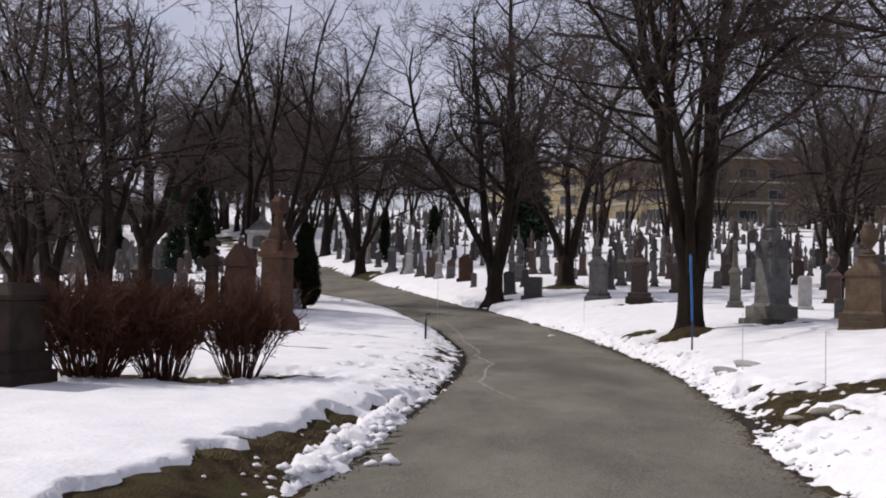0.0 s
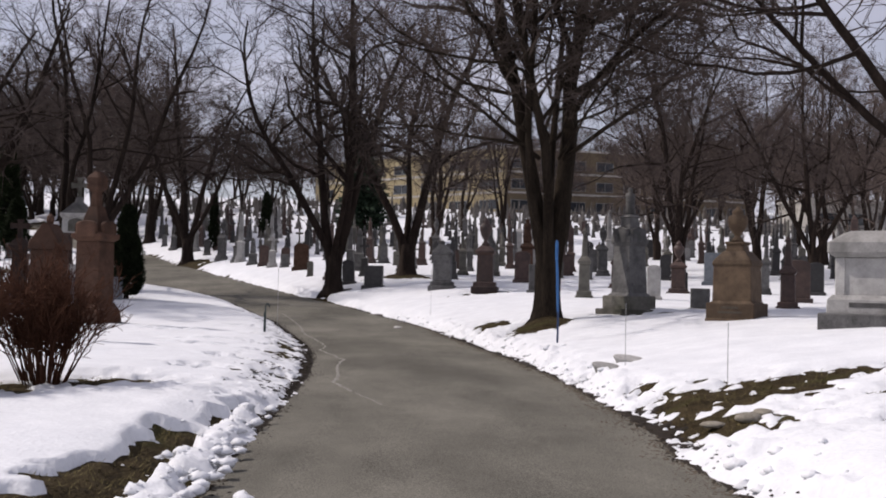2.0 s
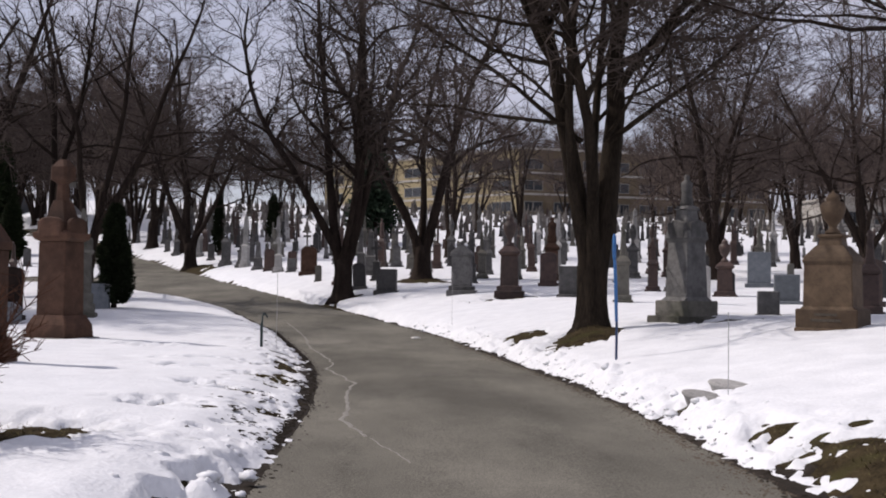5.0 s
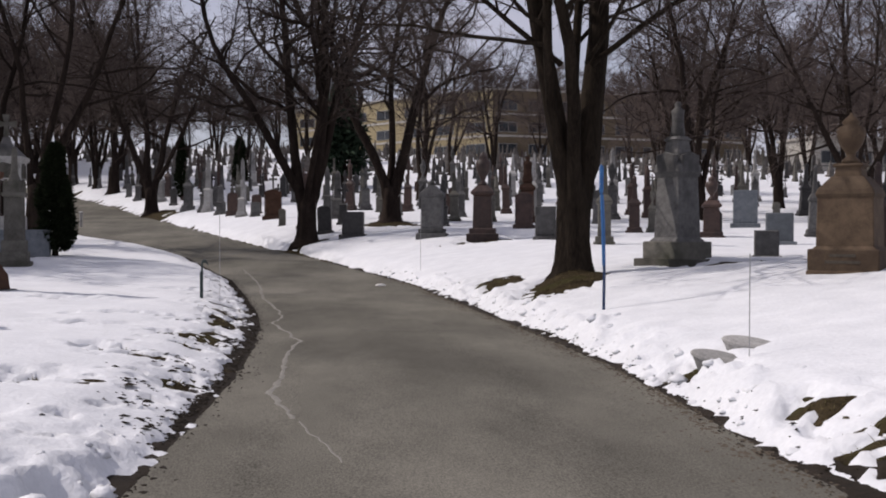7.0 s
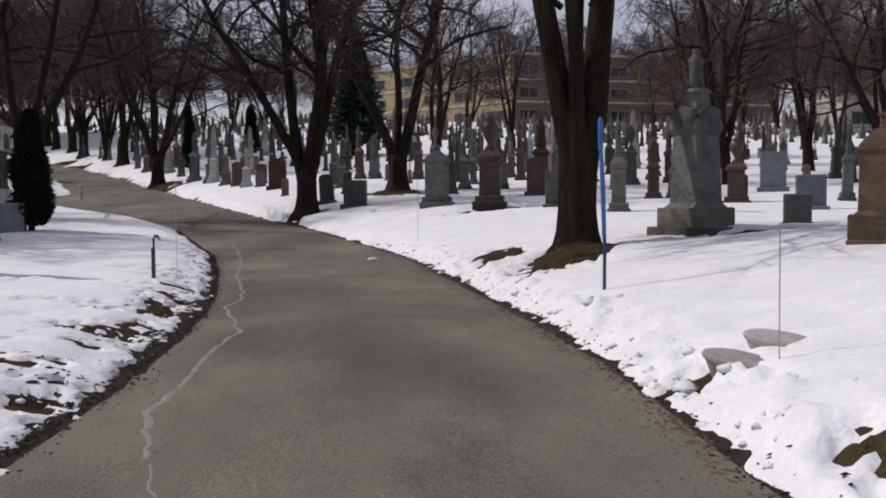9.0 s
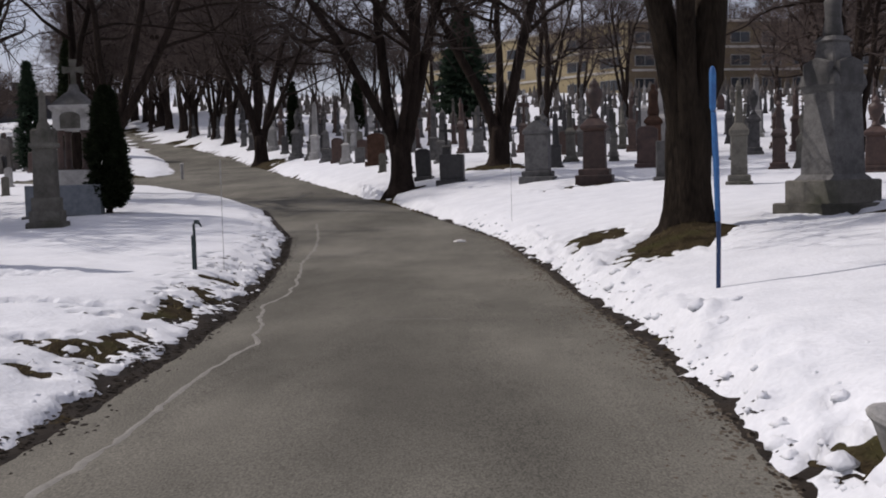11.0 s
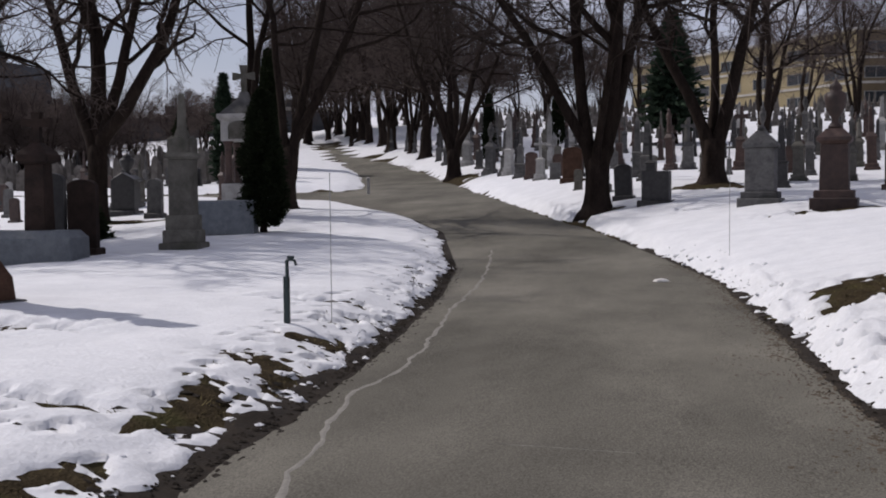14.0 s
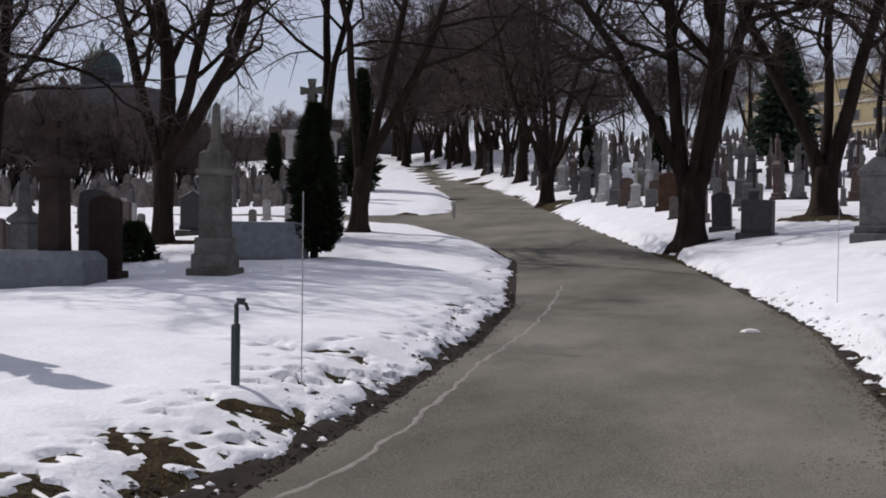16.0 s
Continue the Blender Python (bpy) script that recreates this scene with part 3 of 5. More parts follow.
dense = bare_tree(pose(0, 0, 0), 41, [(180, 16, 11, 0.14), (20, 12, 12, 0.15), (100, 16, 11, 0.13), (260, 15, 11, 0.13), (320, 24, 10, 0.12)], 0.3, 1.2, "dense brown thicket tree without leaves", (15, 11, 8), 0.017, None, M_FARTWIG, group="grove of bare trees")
grove_sets.append(dense)
used = [False] * 4
grove_rng = random.Random(77)


def grove_tree(kind, x, y, size=1.0):
    m = standing(x, y, grove_rng.uniform(0, 360), 0.1) @ Matrix.Diagonal((size, size, size * grove_rng.uniform(0.92, 1.1), 1))
    if not used[kind]:
        used[kind] = True
        grove_sets[kind].matrix_basis = m
        return
    c = copy_thing(grove_sets[kind], m)


for k, (x, y, s) in enumerate([(6.4, 80, 0.95), (16.3, 53, 0.86), (24, 62, 0.85), (30, 66, 0.85), (27, 54, 0.82), (27, 84, 0.9), (40, 92, 0.95), (46, 84, 0.9), (37, 76, 0.8), (14, 96, 0.9), (52, 70, 0.8), (60, 96, 1.0), (21, 72, 0.85), (33, 46, 0.85), (41, 58, 0.9), (12, 110, 1.0), (20.5, 47, 0.8), (25, 44.5, 0.85), (31, 53, 0.9), (18.5, 60, 0.85)]):
    grove_tree((0, 2, 0, 1, 2, 1, 0, 2, 1, 0, 2, 1)[k % 12], x, y, s)
for k, (x, y, s) in enumerate([(-14.5, 36, 0.95), (-18.6, 41, 1.05), (-21.5, 44, 1.0), (-16.2, 39.6, 1.0), (-20.2, 42.2, 1.1)]):
    grove_tree((1, 0, 2, 2, 1)[k], x, y, s)
# the avenue along the far lane, on both sides
for k in range(11):
    y = 90 + k * 6.2
    l, r = road_edges(y)
    grove_tree((1, 0, 3, 2)[k % 4], float(r) + 2.2 + grove_rng.uniform(-0.4, 0.4), y, grove_rng.uniform(1.15, 1.4))
    if k > 5:
        grove_tree((3, 1, 0)[k % 3], float(l) - 2.6 + grove_rng.uniform(-0.5, 0.5), y + 3, grove_rng.uniform(1.15, 1.4))
# woods that close the view
for k in range(54):
    a = radians(-40 + 74 * (k + 0.5) / 54)
    far = 140 + grove_rng.uniform(-14, 30)
    x, y = far * math.sin(a) * 1.1, far * math.cos(a)
    if 2 < x < 36 and k % 4:
        continue
    small = 0.5 if x < -45 else 0.95
    grove_tree((3, 3, 0, 3, 1)[k % 5], x, y, grove_rng.uniform(0.8, 1.12) * small)
for k in range(18):
    grove_tree(3, -72 - k * 2.6 + grove_rng.uniform(-2, 2), 98 + (k % 3) * 8, grove_rng.uniform(0.6, 0.8))
for k in range(26):
    grove_tree((3, 0, 3, 3)[k % 4], -46 - k * 2.9 + grove_rng.uniform(-3, 3), 104 + (k % 4) * 9 + grove_rng.uniform(-3, 3), grove_rng.uniform(0.85, 1.1) * (0.5 if k < 14 else 0.72))


for k in range(18):
    grove_tree((3, 0, 3, 1)[k % 4], 34 + (k % 9) * 8.5 + grove_rng.uniform(-3, 3), 192 + (k // 9) * 14 + grove_rng.uniform(-4, 4), grove_rng.uniform(0.95, 1.25))
for k in range(8):
    grove_tree((3, 1, 3, 0)[k % 4], -48 + k * 9 + grove_rng.uniform(-3, 3), 208 + grove_rng.uniform(-6, 8), grove_rng.uniform(0.8, 1.05))

# the dark thicket under the church
for k in range(46):
    grove_tree((3, 3, 0)[k % 3], -42 - (k % 23) * 1.65 + grove_rng.uniform(-1, 1), 90 + (k // 23) * 6 + grove_rng.uniform(-2, 2), grove_rng.uniform(0.36, 0.5) + 0.014 * (k % 23))


# ---- evergreens ----
def evergreen(m, seed, height, radius, label, mat=None, n=4800, flake=0.08, skirt=0.25, shape_power=0.8, name="cedar", spiky=False):
    rng = random.Random(seed)
    wood, leaves = Shape(), Shape()
    wood.lathe([(radius * 0.2, -0.15), (radius * 0.14, skirt), (0.03, height * 0.9)], 8)
    for i in range(n):
        u = rng.random() ** 0.75
        z = skirt + (height - skirt) * u
        rr = radius * max(0.03, (1 - u) ** shape_power) * (1.0 if u > 0.12 else 0.6 + 3.3 * u)
        a = rng.uniform(0, 2 * math.pi)
        rr *= 0.86 + 0.42 * noise.noise((2.2 * math.cos(a) + seed, 2.2 * math.sin(a), z * 1.3)) + 0.16 * noise.noise((6 * math.cos(a) + seed, 6 * math.sin(a), z * 5.0))
        if spiky:
            rr *= 0.55 + 0.65 * abs(math.sin(z * 5.5 + a))
        k = rng.uniform(0.55, 1.05)
        x, y = rr * k * math.cos(a), rr * k * math.sin(a)
        s = flake * rng.uniform(0.6, 1.5)
        out = Vector((math.cos(a), math.sin(a), rng.uniform(-0.5, 1.2))).normalized()
        side = Vector((-math.sin(a), math.cos(a), rng.uniform(-0.6, 0.6))).normalized()
        p = Vector((x, y, z))
        o = len(leaves.v)
        leaves.v += [tuple(p - side * s * 0.5), tuple(p + side * s * 0.5), tuple(p + out * s * 1.3 + side * s * rng.uniform(-0.3, 0.3)), tuple(p + UP * s * 0.5 - out * s * 0.4)]
        leaves.f += [(o, o + 1, o + 2), (o, o + 2, o + 3), (o + 1, o + 3, o + 2)]
    t = thing(name, m, label, "tree")
    part("trunk", wood, M_BARK, t)
    part("foliage", leaves, mat or M_CEDAR, t, "small overlapping evergreen sprays")
    return t


evergreen(standing(-8.25, 41.1), 1, 3.5, 0.66, "dark narrow cedar beside a pale stone wall", n=11000, flake=0.085, shape_power=0.42)
evergreen(standing(-23.9, 80.0), 2, 4.2, 1.05, "dark cedar at the foot of a bare tree", n=5600, flake=0.16, shape_power=0.45)
evergreen(standing(-27.3, 88.8), 3, 8.6, 1.6, "tall dark conical cedar among bare trees", n=3600, flake=0.28)
evergreen(standing(-10.6, 85.8), 4, 4.6, 0.55, "thin dark cedar among gravestones", n=2200, flake=0.14, shape_power=0.6)
evergreen(standing(-7.5, 98.8), 5, 4.2, 0.75, "dark cedar among gravestones", n=2200, flake=0.15, shape_power=0.5)
evergreen(standing(-25.1, 76.1), 6, 6.6, 1.1, "dark pointed spruce beyond the headstones", M_SPRUCE, 2600, 0.2, name="spruce", spiky=True)
evergreen(standing(-35.6, 91.4), 7, 4.6, 0.9, "dark cedar in the far headstone field", n=2200, flake=0.18, shape_power=0.5)
evergreen(standing(1.2, 95.7), 8, 9.5, 2.6, "broad dark spruce behind the gravestones", M_SPRUCE, 5200, 0.32, name="spruce", spiky=True, skirt=1.0)
evergreen(standing(-13.2, 41.5), 9, 1.0, 0.62, "low dark rounded evergreen bush", n=1600, flake=0.10, skirt=0.0, shape_power=0.45, name="bush")


def shrub(m, seed, height, radius, n, label):
    """Each stem with its twigs is a piece of its own."""
    rng = random.Random(seed)
    t = thing("shrub", m, label, "shrub")
    for i in range(n):
        s = Shape()
        a, u = rng.uniform(0, 6.283), math.sqrt(rng.random())
        p = Vector((0.3 * radius * u * math.cos(a), 0.3 * radius * u * math.sin(a), -0.05))
        d = Vector((0.75 * u * radius / height * math.cos(a), 0.75 * u * radius / height * math.sin(a), 1)).normalized()
        ln = height * rng.uniform(0.7, 1.08)
        pts, dirs, radii = limb(s, p, d, 0.011, ln, 5, rng, 0.0, 0.09, 3, 0.35)
        for k in range(10):
            q, qd, qr = along(pts, dirs, radii, 0.35 + 0.64 * rng.random())
            b = limb(s, q, swing(qd, radians(rng.uniform(20, 50)), rng.uniform(0, 6.28)), 0.0065, ln * rng.uniform(0.18, 0.38), 2, rng, 0.05, 0.15, 3, 0.5)
            for j in range(4):
                q2, d2, r2 = along(*b, rng.uniform(0.3, 0.98))
                limb(s, q2, swing(d2, radians(rng.uniform(20, 55)), rng.uniform(0, 6.28)), 0.0045, ln * 0.12, 1, rng, 0.05, 0.1, 3, 0.6)
        part("stem", s, M_SHRUB, t)
    return t


shrub(standing(-5.3, 12.9), 1, 1.25, 0.95, 150, "dense reddish-brown leafless shrub in melting snow")
shrub(standing(-4.5, 13.3), 4, 1.15, 0.7, 90, "dense reddish-brown leafless shrub in melting snow")
shrub(standing(-3.75, 14.3), 2, 1.3, 0.7, 70, "open reddish leafless shrub with bare stems")


# ---- gravestones ----
def base_steps(t, mat, w, d, steps, z=0.0, label=""):
    """Stacked base stones; gives the height reached."""
    for k, (h, f) in enumerate(steps):
        part("base" if k == 0 else "plinth", Shape().block(z if k else z - 0.2, z + h, w * f, d * f, e=0.02), mat, t, label if k == 0 else "")
        z += h
    return z


def urn_profile(z, r, h):
    return [(r * 0.62, z), (r * 0.62, z + h * 0.06), (r * 0.3, z + h * 0.14), (r * 0.34, z + h * 0.2), (r * 0.8, z + h * 0.38), (r, z + h * 0.58), (r * 0.92, z + h * 0.7), (r * 0.5, z + h * 0.76), (r * 0.62, z + h * 0.8), (r * 0.45, z + h * 0.88), (r * 0.16, z + h * 0.94), (0.01, z + h)]


def figure_profile(z, r, h):
    return [(r * 0.9, z), (r, z + h * 0.1), (r * 0.78, z + h * 0.4), (r * 0.82, z + h * 0.62), (r * 0.9, z + h * 0.74), (r * 0.42, z + h * 0.82), (r * 0.36, z + h * 0.85), (r * 0.48, z + h * 0.92), (r * 0.3, z + h * 0.985), (0.01, z + h)]


def stone_obelisk(m, mat, w, h, label, group=""):
    t = thing("obelisk", m, label, "gravestone", group)
    z = base_steps(t, mat, w, w, ((h * 0.07, 1.0), (h * 0.07, 0.82)))
    part("die", Shape().block(z, z + h * 0.24, w * 0.66, w * 0.66, top=0.95), mat, t)
    z += h * 0.24
    part("cornice", Shape().loft([(z, w * 0.62, w * 0.62, 0.02), (z + h * 0.02, w * 0.74, w * 0.74, 0.02), (z + h * 0.04, w * 0.74, w * 0.74, 0.02), (z + h * 0.06, w * 0.5, w * 0.5, 0.02)]), mat, t)
    z += h * 0.06
    part("shaft", Shape().loft([(z, w * 0.46, w * 0.46, 0.015), (h * 0.94, w * 0.30, w * 0.30, 0.012), (h, 0.03, 0.03, 0.005)]), mat, t)
    return t


def stone_cross(m, mat, w, h, label, group="", flare=1.25):
    t = thing("cross_monument", m, label, "gravestone", group)
    z = base_steps(t, mat, w, w * 0.85, ((h * 0.08, 1.0), (h * 0.09, 0.8)))
    part("die", Shape().block(z, z + h * 0.3, w * 0.6, w * 0.5, top=0.9), mat, t)
    z += h * 0.3
    part("cap", Shape().loft([(z, w * 0.6, w * 0.5, 0.02), (z + 0.05, w * 0.66, w * 0.56, 0.02), (z + h * 0.07, w * 0.3, w * 0.28, 0.02)]), mat, t)
    z += h * 0.07
    part("cross", Shape().flat_cross(z - 0.01, h - z, (h - z) * 0.62, w * 0.17, w * 0.15, flare=flare), mat, t)
    return t


def stone_slab(m, mat, w, h, label, group="", style="round", depth=0.2):
    t = thing("headstone", m, label, "gravestone", group)
    z = base_steps(t, mat, w, max(depth * 2, 0.36), ((h * 0.16, 1.0),))
    part("tablet", Shape().tablet(z, w * 0.82, depth, h - z, style), mat, t)
    return t


def stone_column(m, mat, w, h, label, group="", top="urn"):
    t = thing("column_monument", m, label, "gravestone", group)
    z = base_steps(t, mat, w, w, ((h * 0.07, 1.0), (h * 0.06, 0.84)))
    part("die", Shape().block(z, z + h * 0.36, w * 0.62, w * 0.62, top=0.93), mat, t)
    z += h * 0.36
    part("cornice", Shape().loft([(z, w * 0.58, w * 0.58, 0.02), (z + h * 0.025, w * 0.74, w * 0.74, 0.02), (z + h * 0.05, w * 0.74, w * 0.74, 0.02), (z + h * 0.12, w * 0.36, w * 0.36, 0.02)]), mat, t)
    z += h * 0.12
    if top == "urn":
        part("urn", Shape().lathe(urn_profile(z, w * 0.24, h - z), 12), mat, t, smooth=True)
    elif top == "figure":
        part("finial", Shape().lathe(figure_profile(z, w * 0.24, h - z), 12), mat, t, smooth=True)
    else:
        part("spire", Shape().loft([(z, w * 0.34, w * 0.34, 0.03), (h * 0.93, w * 0.2, w * 0.2, 0.03), (h * 0.95, w * 0.26, w * 0.26, 0.03), (h, w * 0.1, w * 0.1, 0.02)]), mat, t)
    return t


def stone_gabled(m, mat, w, h, label, group=""):
    t = thing("gabled_monument", m, label, "gravestone", group)
    z = base_steps(t, mat, w, w * 0.8, ((h * 0.1, 1.0), (h * 0.08, 0.85)))
    part("die", Shape().block(z, h * 0.72, w * 0.68, w * 0.54), mat, t)
    z = h * 0.72
    part("gable", Shape().loft([(z, w * 0.78, w * 0.62, 0.02), (z + h * 0.05, w * 0.78, w * 0.62, 0.02), (h * 0.92, w * 0.16, w * 0.5, 0.02)]), mat, t)
    part("finial", Shape().lathe([(w * 0.06, h * 0.91), (w * 0.1, h * 0.95), (w * 0.08, h * 0.98), (0.005, h)], 8), mat, t, smooth=True)
    return t


# large monuments near the lane
gm = thing("grey_monument", standing(6.95, 28.6, -60, 0.0), "tall grey granite monument with a stepped base and pointed crown", "gravestone")
z = base_steps(gm, M_WEATHER, 1.28, 1.28, ((0.16, 0.96), (0.34, 0.76)), label="mossy lower step")
part("die", Shape().loft([(z, 0.80, 0.80, 0.02), (z + 0.08, 0.66, 0.66, 0.02), (z + 1.28, 0.58, 0.58, 0.02)]), M_GREY, gm)
z += 1.28
part("cornice", Shape().loft([(z, 0.60, 0.60, 0.02), (z + 0.1, 0.70, 0.70, 0.03), (z + 0.24, 0.66, 0.66, 0.03), (z + 0.36, 0.46, 0.46, 0.03)]), M_GREY, gm)
for k in range(4):
    a = radians(90 * k)
    part("gablet", Shape().tablet(z + 0.10, 0.50, 0.10, 0.40, "gable"), M_GREY, gm, at=pose(0.31 * math.sin(a), -0.31 * math.cos(a), 0, 0, 0, 90 * k))
part("shaft", Shape().loft([(z + 0.34, 0.44, 0.44, 0.03), (z + 0.72, 0.34, 0.34, 0.03), (z + 0.75, 0.42, 0.42, 0.03), (z + 0.82, 0.3, 0.3, 0.03)]), M_GREY, gm)
part("finial", Shape().lathe(figure_profile(z + 0.80, 0.15, 0.72), 12), M_GREY, gm, smooth=True)

bb = thing("urn_monument", standing(7.62, 22.9, -42) @ Matrix.Diagonal((0.8, 0.8, 0.87, 1)), "tan granite block monument carrying a draped urn", "gravestone")
z = base_steps(bb, M_TAN, 1.30, 1.05, ((0.10, 1.0), (0.36, 0.97)))
part("die", Shape().loft([(z, 1.12, 0.9, 0.02), (z + 0.05, 1.02, 0.8, 0.02), (z + 0.86, 0.98, 0.78, 0.02)]), M_TAN, bb)
z += 0.86
part("cap", Shape().loft([(z, 1.0, 0.8, 0.02), (z + 0.06, 1.04, 0.84, 0.02), (z + 0.14, 0.98, 0.8, 0.02), (z + 0.36, 0.58, 0.5, 0.02)]), M_TAN, bb)
part("pedestal", Shape().loft([(z + 0.30, 0.52, 0.46, 0.03), (z + 0.5, 0.44, 0.42, 0.03), (z + 0.54, 0.56, 0.5, 0.03), (z + 0.58, 0.5, 0.46, 0.03)]), M_TAN, bb)
part("urn", Shape().lathe(urn_profile(z + 0.58, 0.26, 0.86), 18), M_TAN, bb, "weathered stone urn", smooth=True)
for k, w in enumerate((0.62, 0.46)):
    part("inscription", Shape().block(0.22 + 0.11 * k, 0.27 + 0.11 * k, w, 0.012, at=(0, -0.511), e=0.002), M_INK, bb, "worn unreadable lettering")

tomb = thing("tomb", standing(8.4, 18.6, -38), "pale grey granite tomb with a heavy sloping lid", "tomb")
z = base_steps(tomb, M_GREY, 1.75, 1.25, ((0.28, 1.0),), label="rough grey base slab")
part("plinth", Shape().loft([(z, 1.52, 1.05, 0.02), (z + 0.22, 1.50, 1.03, 0.02), (z + 0.30, 1.36, 0.9, 0.02)]), M_PALE, tomb)
z += 0.30
part("body", Shape().block(z, z + 0.62, 1.22, 0.8), M_PALE, tomb)
for sx in (-1, 1):
    part("pilaster", Shape().block(z, z + 0.62, 0.16, 0.86, at=(sx * 0.56, 0)), M_PALE, tomb)
z += 0.62
part("lid", Shape().loft([(z, 1.30, 0.9, 0.02), (z + 0.08, 1.50, 1.08, 0.03), (z + 0.24, 1.50, 1.08, 0.05), (z + 0.40, 1.1, 0.72, 0.12), (z + 0.44, 0.9, 0.55, 0.12)]), M_PALE, tomb, "weathered sloping lid")
part("inscription", Shape().block(0.38, 0.46, 0.8, 0.012, at=(0, -0.521), e=0.002), M_GREY, tomb, "worn unreadable lettering")

brn = thing("brown_monument", standing(-6.22, 27.3, -22, 0.14) @ Matrix.Diagonal((1.08, 1.08, 1.05, 1)), "tall reddish-brown stone monument with a crowned statue niche", "gravestone")
z = base_steps(brn, M_DARK, 1.05, 1.0, ((0.22, 1.0),), label="dark stained base step")
part("plinth", Shape().loft([(z, 0.88, 0.84, 0.02), (z + 0.24, 0.84, 0.8, 0.02), (z + 0.42, 0.66, 0.64, 0.02)]), M_BROWN, brn)
z += 0.42
part("die", Shape().block(z, z + 1.38, 0.60, 0.58, top=0.96), M_BROWN, brn)
z += 1.38
part("cornice", Shape().loft([(z, 0.58, 0.56, 0.02), (z + 0.06, 0.74, 0.7, 0.02), (z + 0.16, 0.76, 0.72, 0.02), (z + 0.2, 0.6, 0.58, 0.02)]), M_BROWN, brn)
for k in range(4):
    a = radians(90 * k)
    part("gablet", Shape().tablet(z + 0.10, 0.50, 0.10, 0.36, "round"), M_BROWN, brn, at=pose(0.32 * math.sin(a), -0.32 * math.cos(a), 0, 0, 0, 90 * k))
part("spire_base", Shape().loft([(z + 0.2, 0.56, 0.54, 0.03), (z + 0.78, 0.26, 0.26, 0.03)]), M_BROWN, brn)
part("spire", Shape().loft([(z + 0.76, 0.20, 0.20, 0.03), (z + 1.1, 0.17, 0.17, 0.03), (z + 1.18, 0.34, 0.34, 0.04), (z + 1.42, 0.34, 0.34, 0.04), (z + 1.56, 0.16, 0.16, 0.04)]), M_BROWN, brn)

stone_gabled(standing(-5.55, 21.0, -12), M_BROWN, 0.74, 2.25, "brown stone gabled monument behind leafless shrubs")
stone_slab(standing(-8.1, 24.4, -5), M_PALE, 0.5, 0.85, "small pale headstone behind shrubs")

dark = thing("dark_block_monument", standing(-6.15, 11.9, -10), "low dark granite block monument with a flat top", "gravestone")
z = base_steps(dark, M_DARKBROWN_SHADE, 1.35, 0.9, ((0.2, 1.0), (0.22, 0.92)))
part("die", Shape().block(z, z + 0.6, 1.12, 0.7, top=0.98), M_DARKBROWN_SHADE, dark)
part("cap", Shape().loft([(z + 0.6, 1.12, 0.7, 0.02), (z + 0.66, 1.2, 0.78, 0.02), (z + 0.8, 1.0, 0.6, 0.04)]), M_DARKBROWN_SHADE, dark)

col = thing("broken_column_monument", standing(-8.2, 36.8, 8), "weathered stone monument ending in a broken slender shaft", "gravestone")
z = base_steps(col, M_WEATHER, 0.82, 0.78, ((0.20, 1.0), (0.26, 0.84), (0.30, 0.72)))
part("die", Shape().block(z, z + 1.12, 0.48, 0.46, top=0.96), M_WEATHER, col, "worn inscribed die")
z += 1.12
part("cornice", Shape().loft([(z, 0.46, 0.44, 0.02), (z + 0.05, 0.58, 0.56, 0.02), (z + 0.13, 0.58, 0.56, 0.02)]), M_WEATHER, col)
for k in range(4):
    a = radians(90 * k)
    part("gablet", Shape().tablet(z + 0.12, 0.40, 0.08, 0.36, "gable"), M_WEATHER, col, at=pose(0.22 * math.sin(a), -0.22 * math.cos(a), 0, 0, 0, 90 * k))
part("spire_base", Shape().loft([(z + 0.13, 0.46, 0.44, 0.03), (z + 0.6, 0.2, 0.2, 0.03)]), M_WEATHER, col)
part("shaft", Shape().loft([(z + 0.56, 0.17, 0.17, 0.02), (z + 1.26, 0.12, 0.12, 0.02), (z + 1.33, 0.05, 0.09, 0.01)]), M_WEATHER, col, "broken stone stump")

wall = thing("stone_wall_monument", standing(-9.3, 40.7, 6), "low wide pale wall monument, coloured bluish grey as in shade", "gravestone")
part("base", Shape().block(-0.2, 0.1, 2.15, 0.62, e=0.02), M_GREY, wall)
# pale slab; the blue-grey of its shaded front is given as stone colour
part("slab", Shape().block(0.1, 0.92, 1.98, 0.42, e=0.015), M_BLUEGREY, wall)

can = thing("canopy_monument", standing(-11.75, 48.2, 4) @ Matrix.Diagonal((1.2, 1.2, 1.2, 1)), "pale stone canopy on reddish columns topped by a cross", "gravestone")
z = base_steps(can, M_PALE, 1.15, 1.15, ((0.3, 1.0), (0.62, 0.86)))
for sx in (-1, 1):
    for sy in (-1, 1):
        part("column", Shape().lathe([(0.13, z), (0.13, z + 0.06), (0.095, z + 0.1), (0.09, z + 0.98), (0.13, z + 1.04), (0.14, z + 1.1)], 12, at=(sx * 0.34, sy * 0.34)), M_RED, can, "polished red granite column", smooth=True)
z += 1.1
part("entablature", Shape().loft([(z, 0.98, 0.98, 0.02), (z + 0.52, 0.98, 0.98, 0.02), (z + 0.60, 1.14, 1.14, 0.03), (z + 0.70, 1.14, 1.14, 0.03)]), M_PALE, can)
for k in range(4):
    a = radians(90 * k)
    part("arch_panel", Shape().tablet(z + 0.05, 0.56, 0.05, 0.46, "round"), M_WEATHER, can, at=pose(0.49 * math.sin(a), -0.49 * math.cos(a), 0, 0, 0, 90 * k))
z += 0.70
part("roof", Shape().loft([(z, 1.05, 1.05, 0.03), (z + 0.34, 0.46, 0.46, 0.05), (z + 0.40, 0.3, 0.3, 0.05), (z + 0.6, 0.2, 0.2, 0.04)]), M_GREY, can)
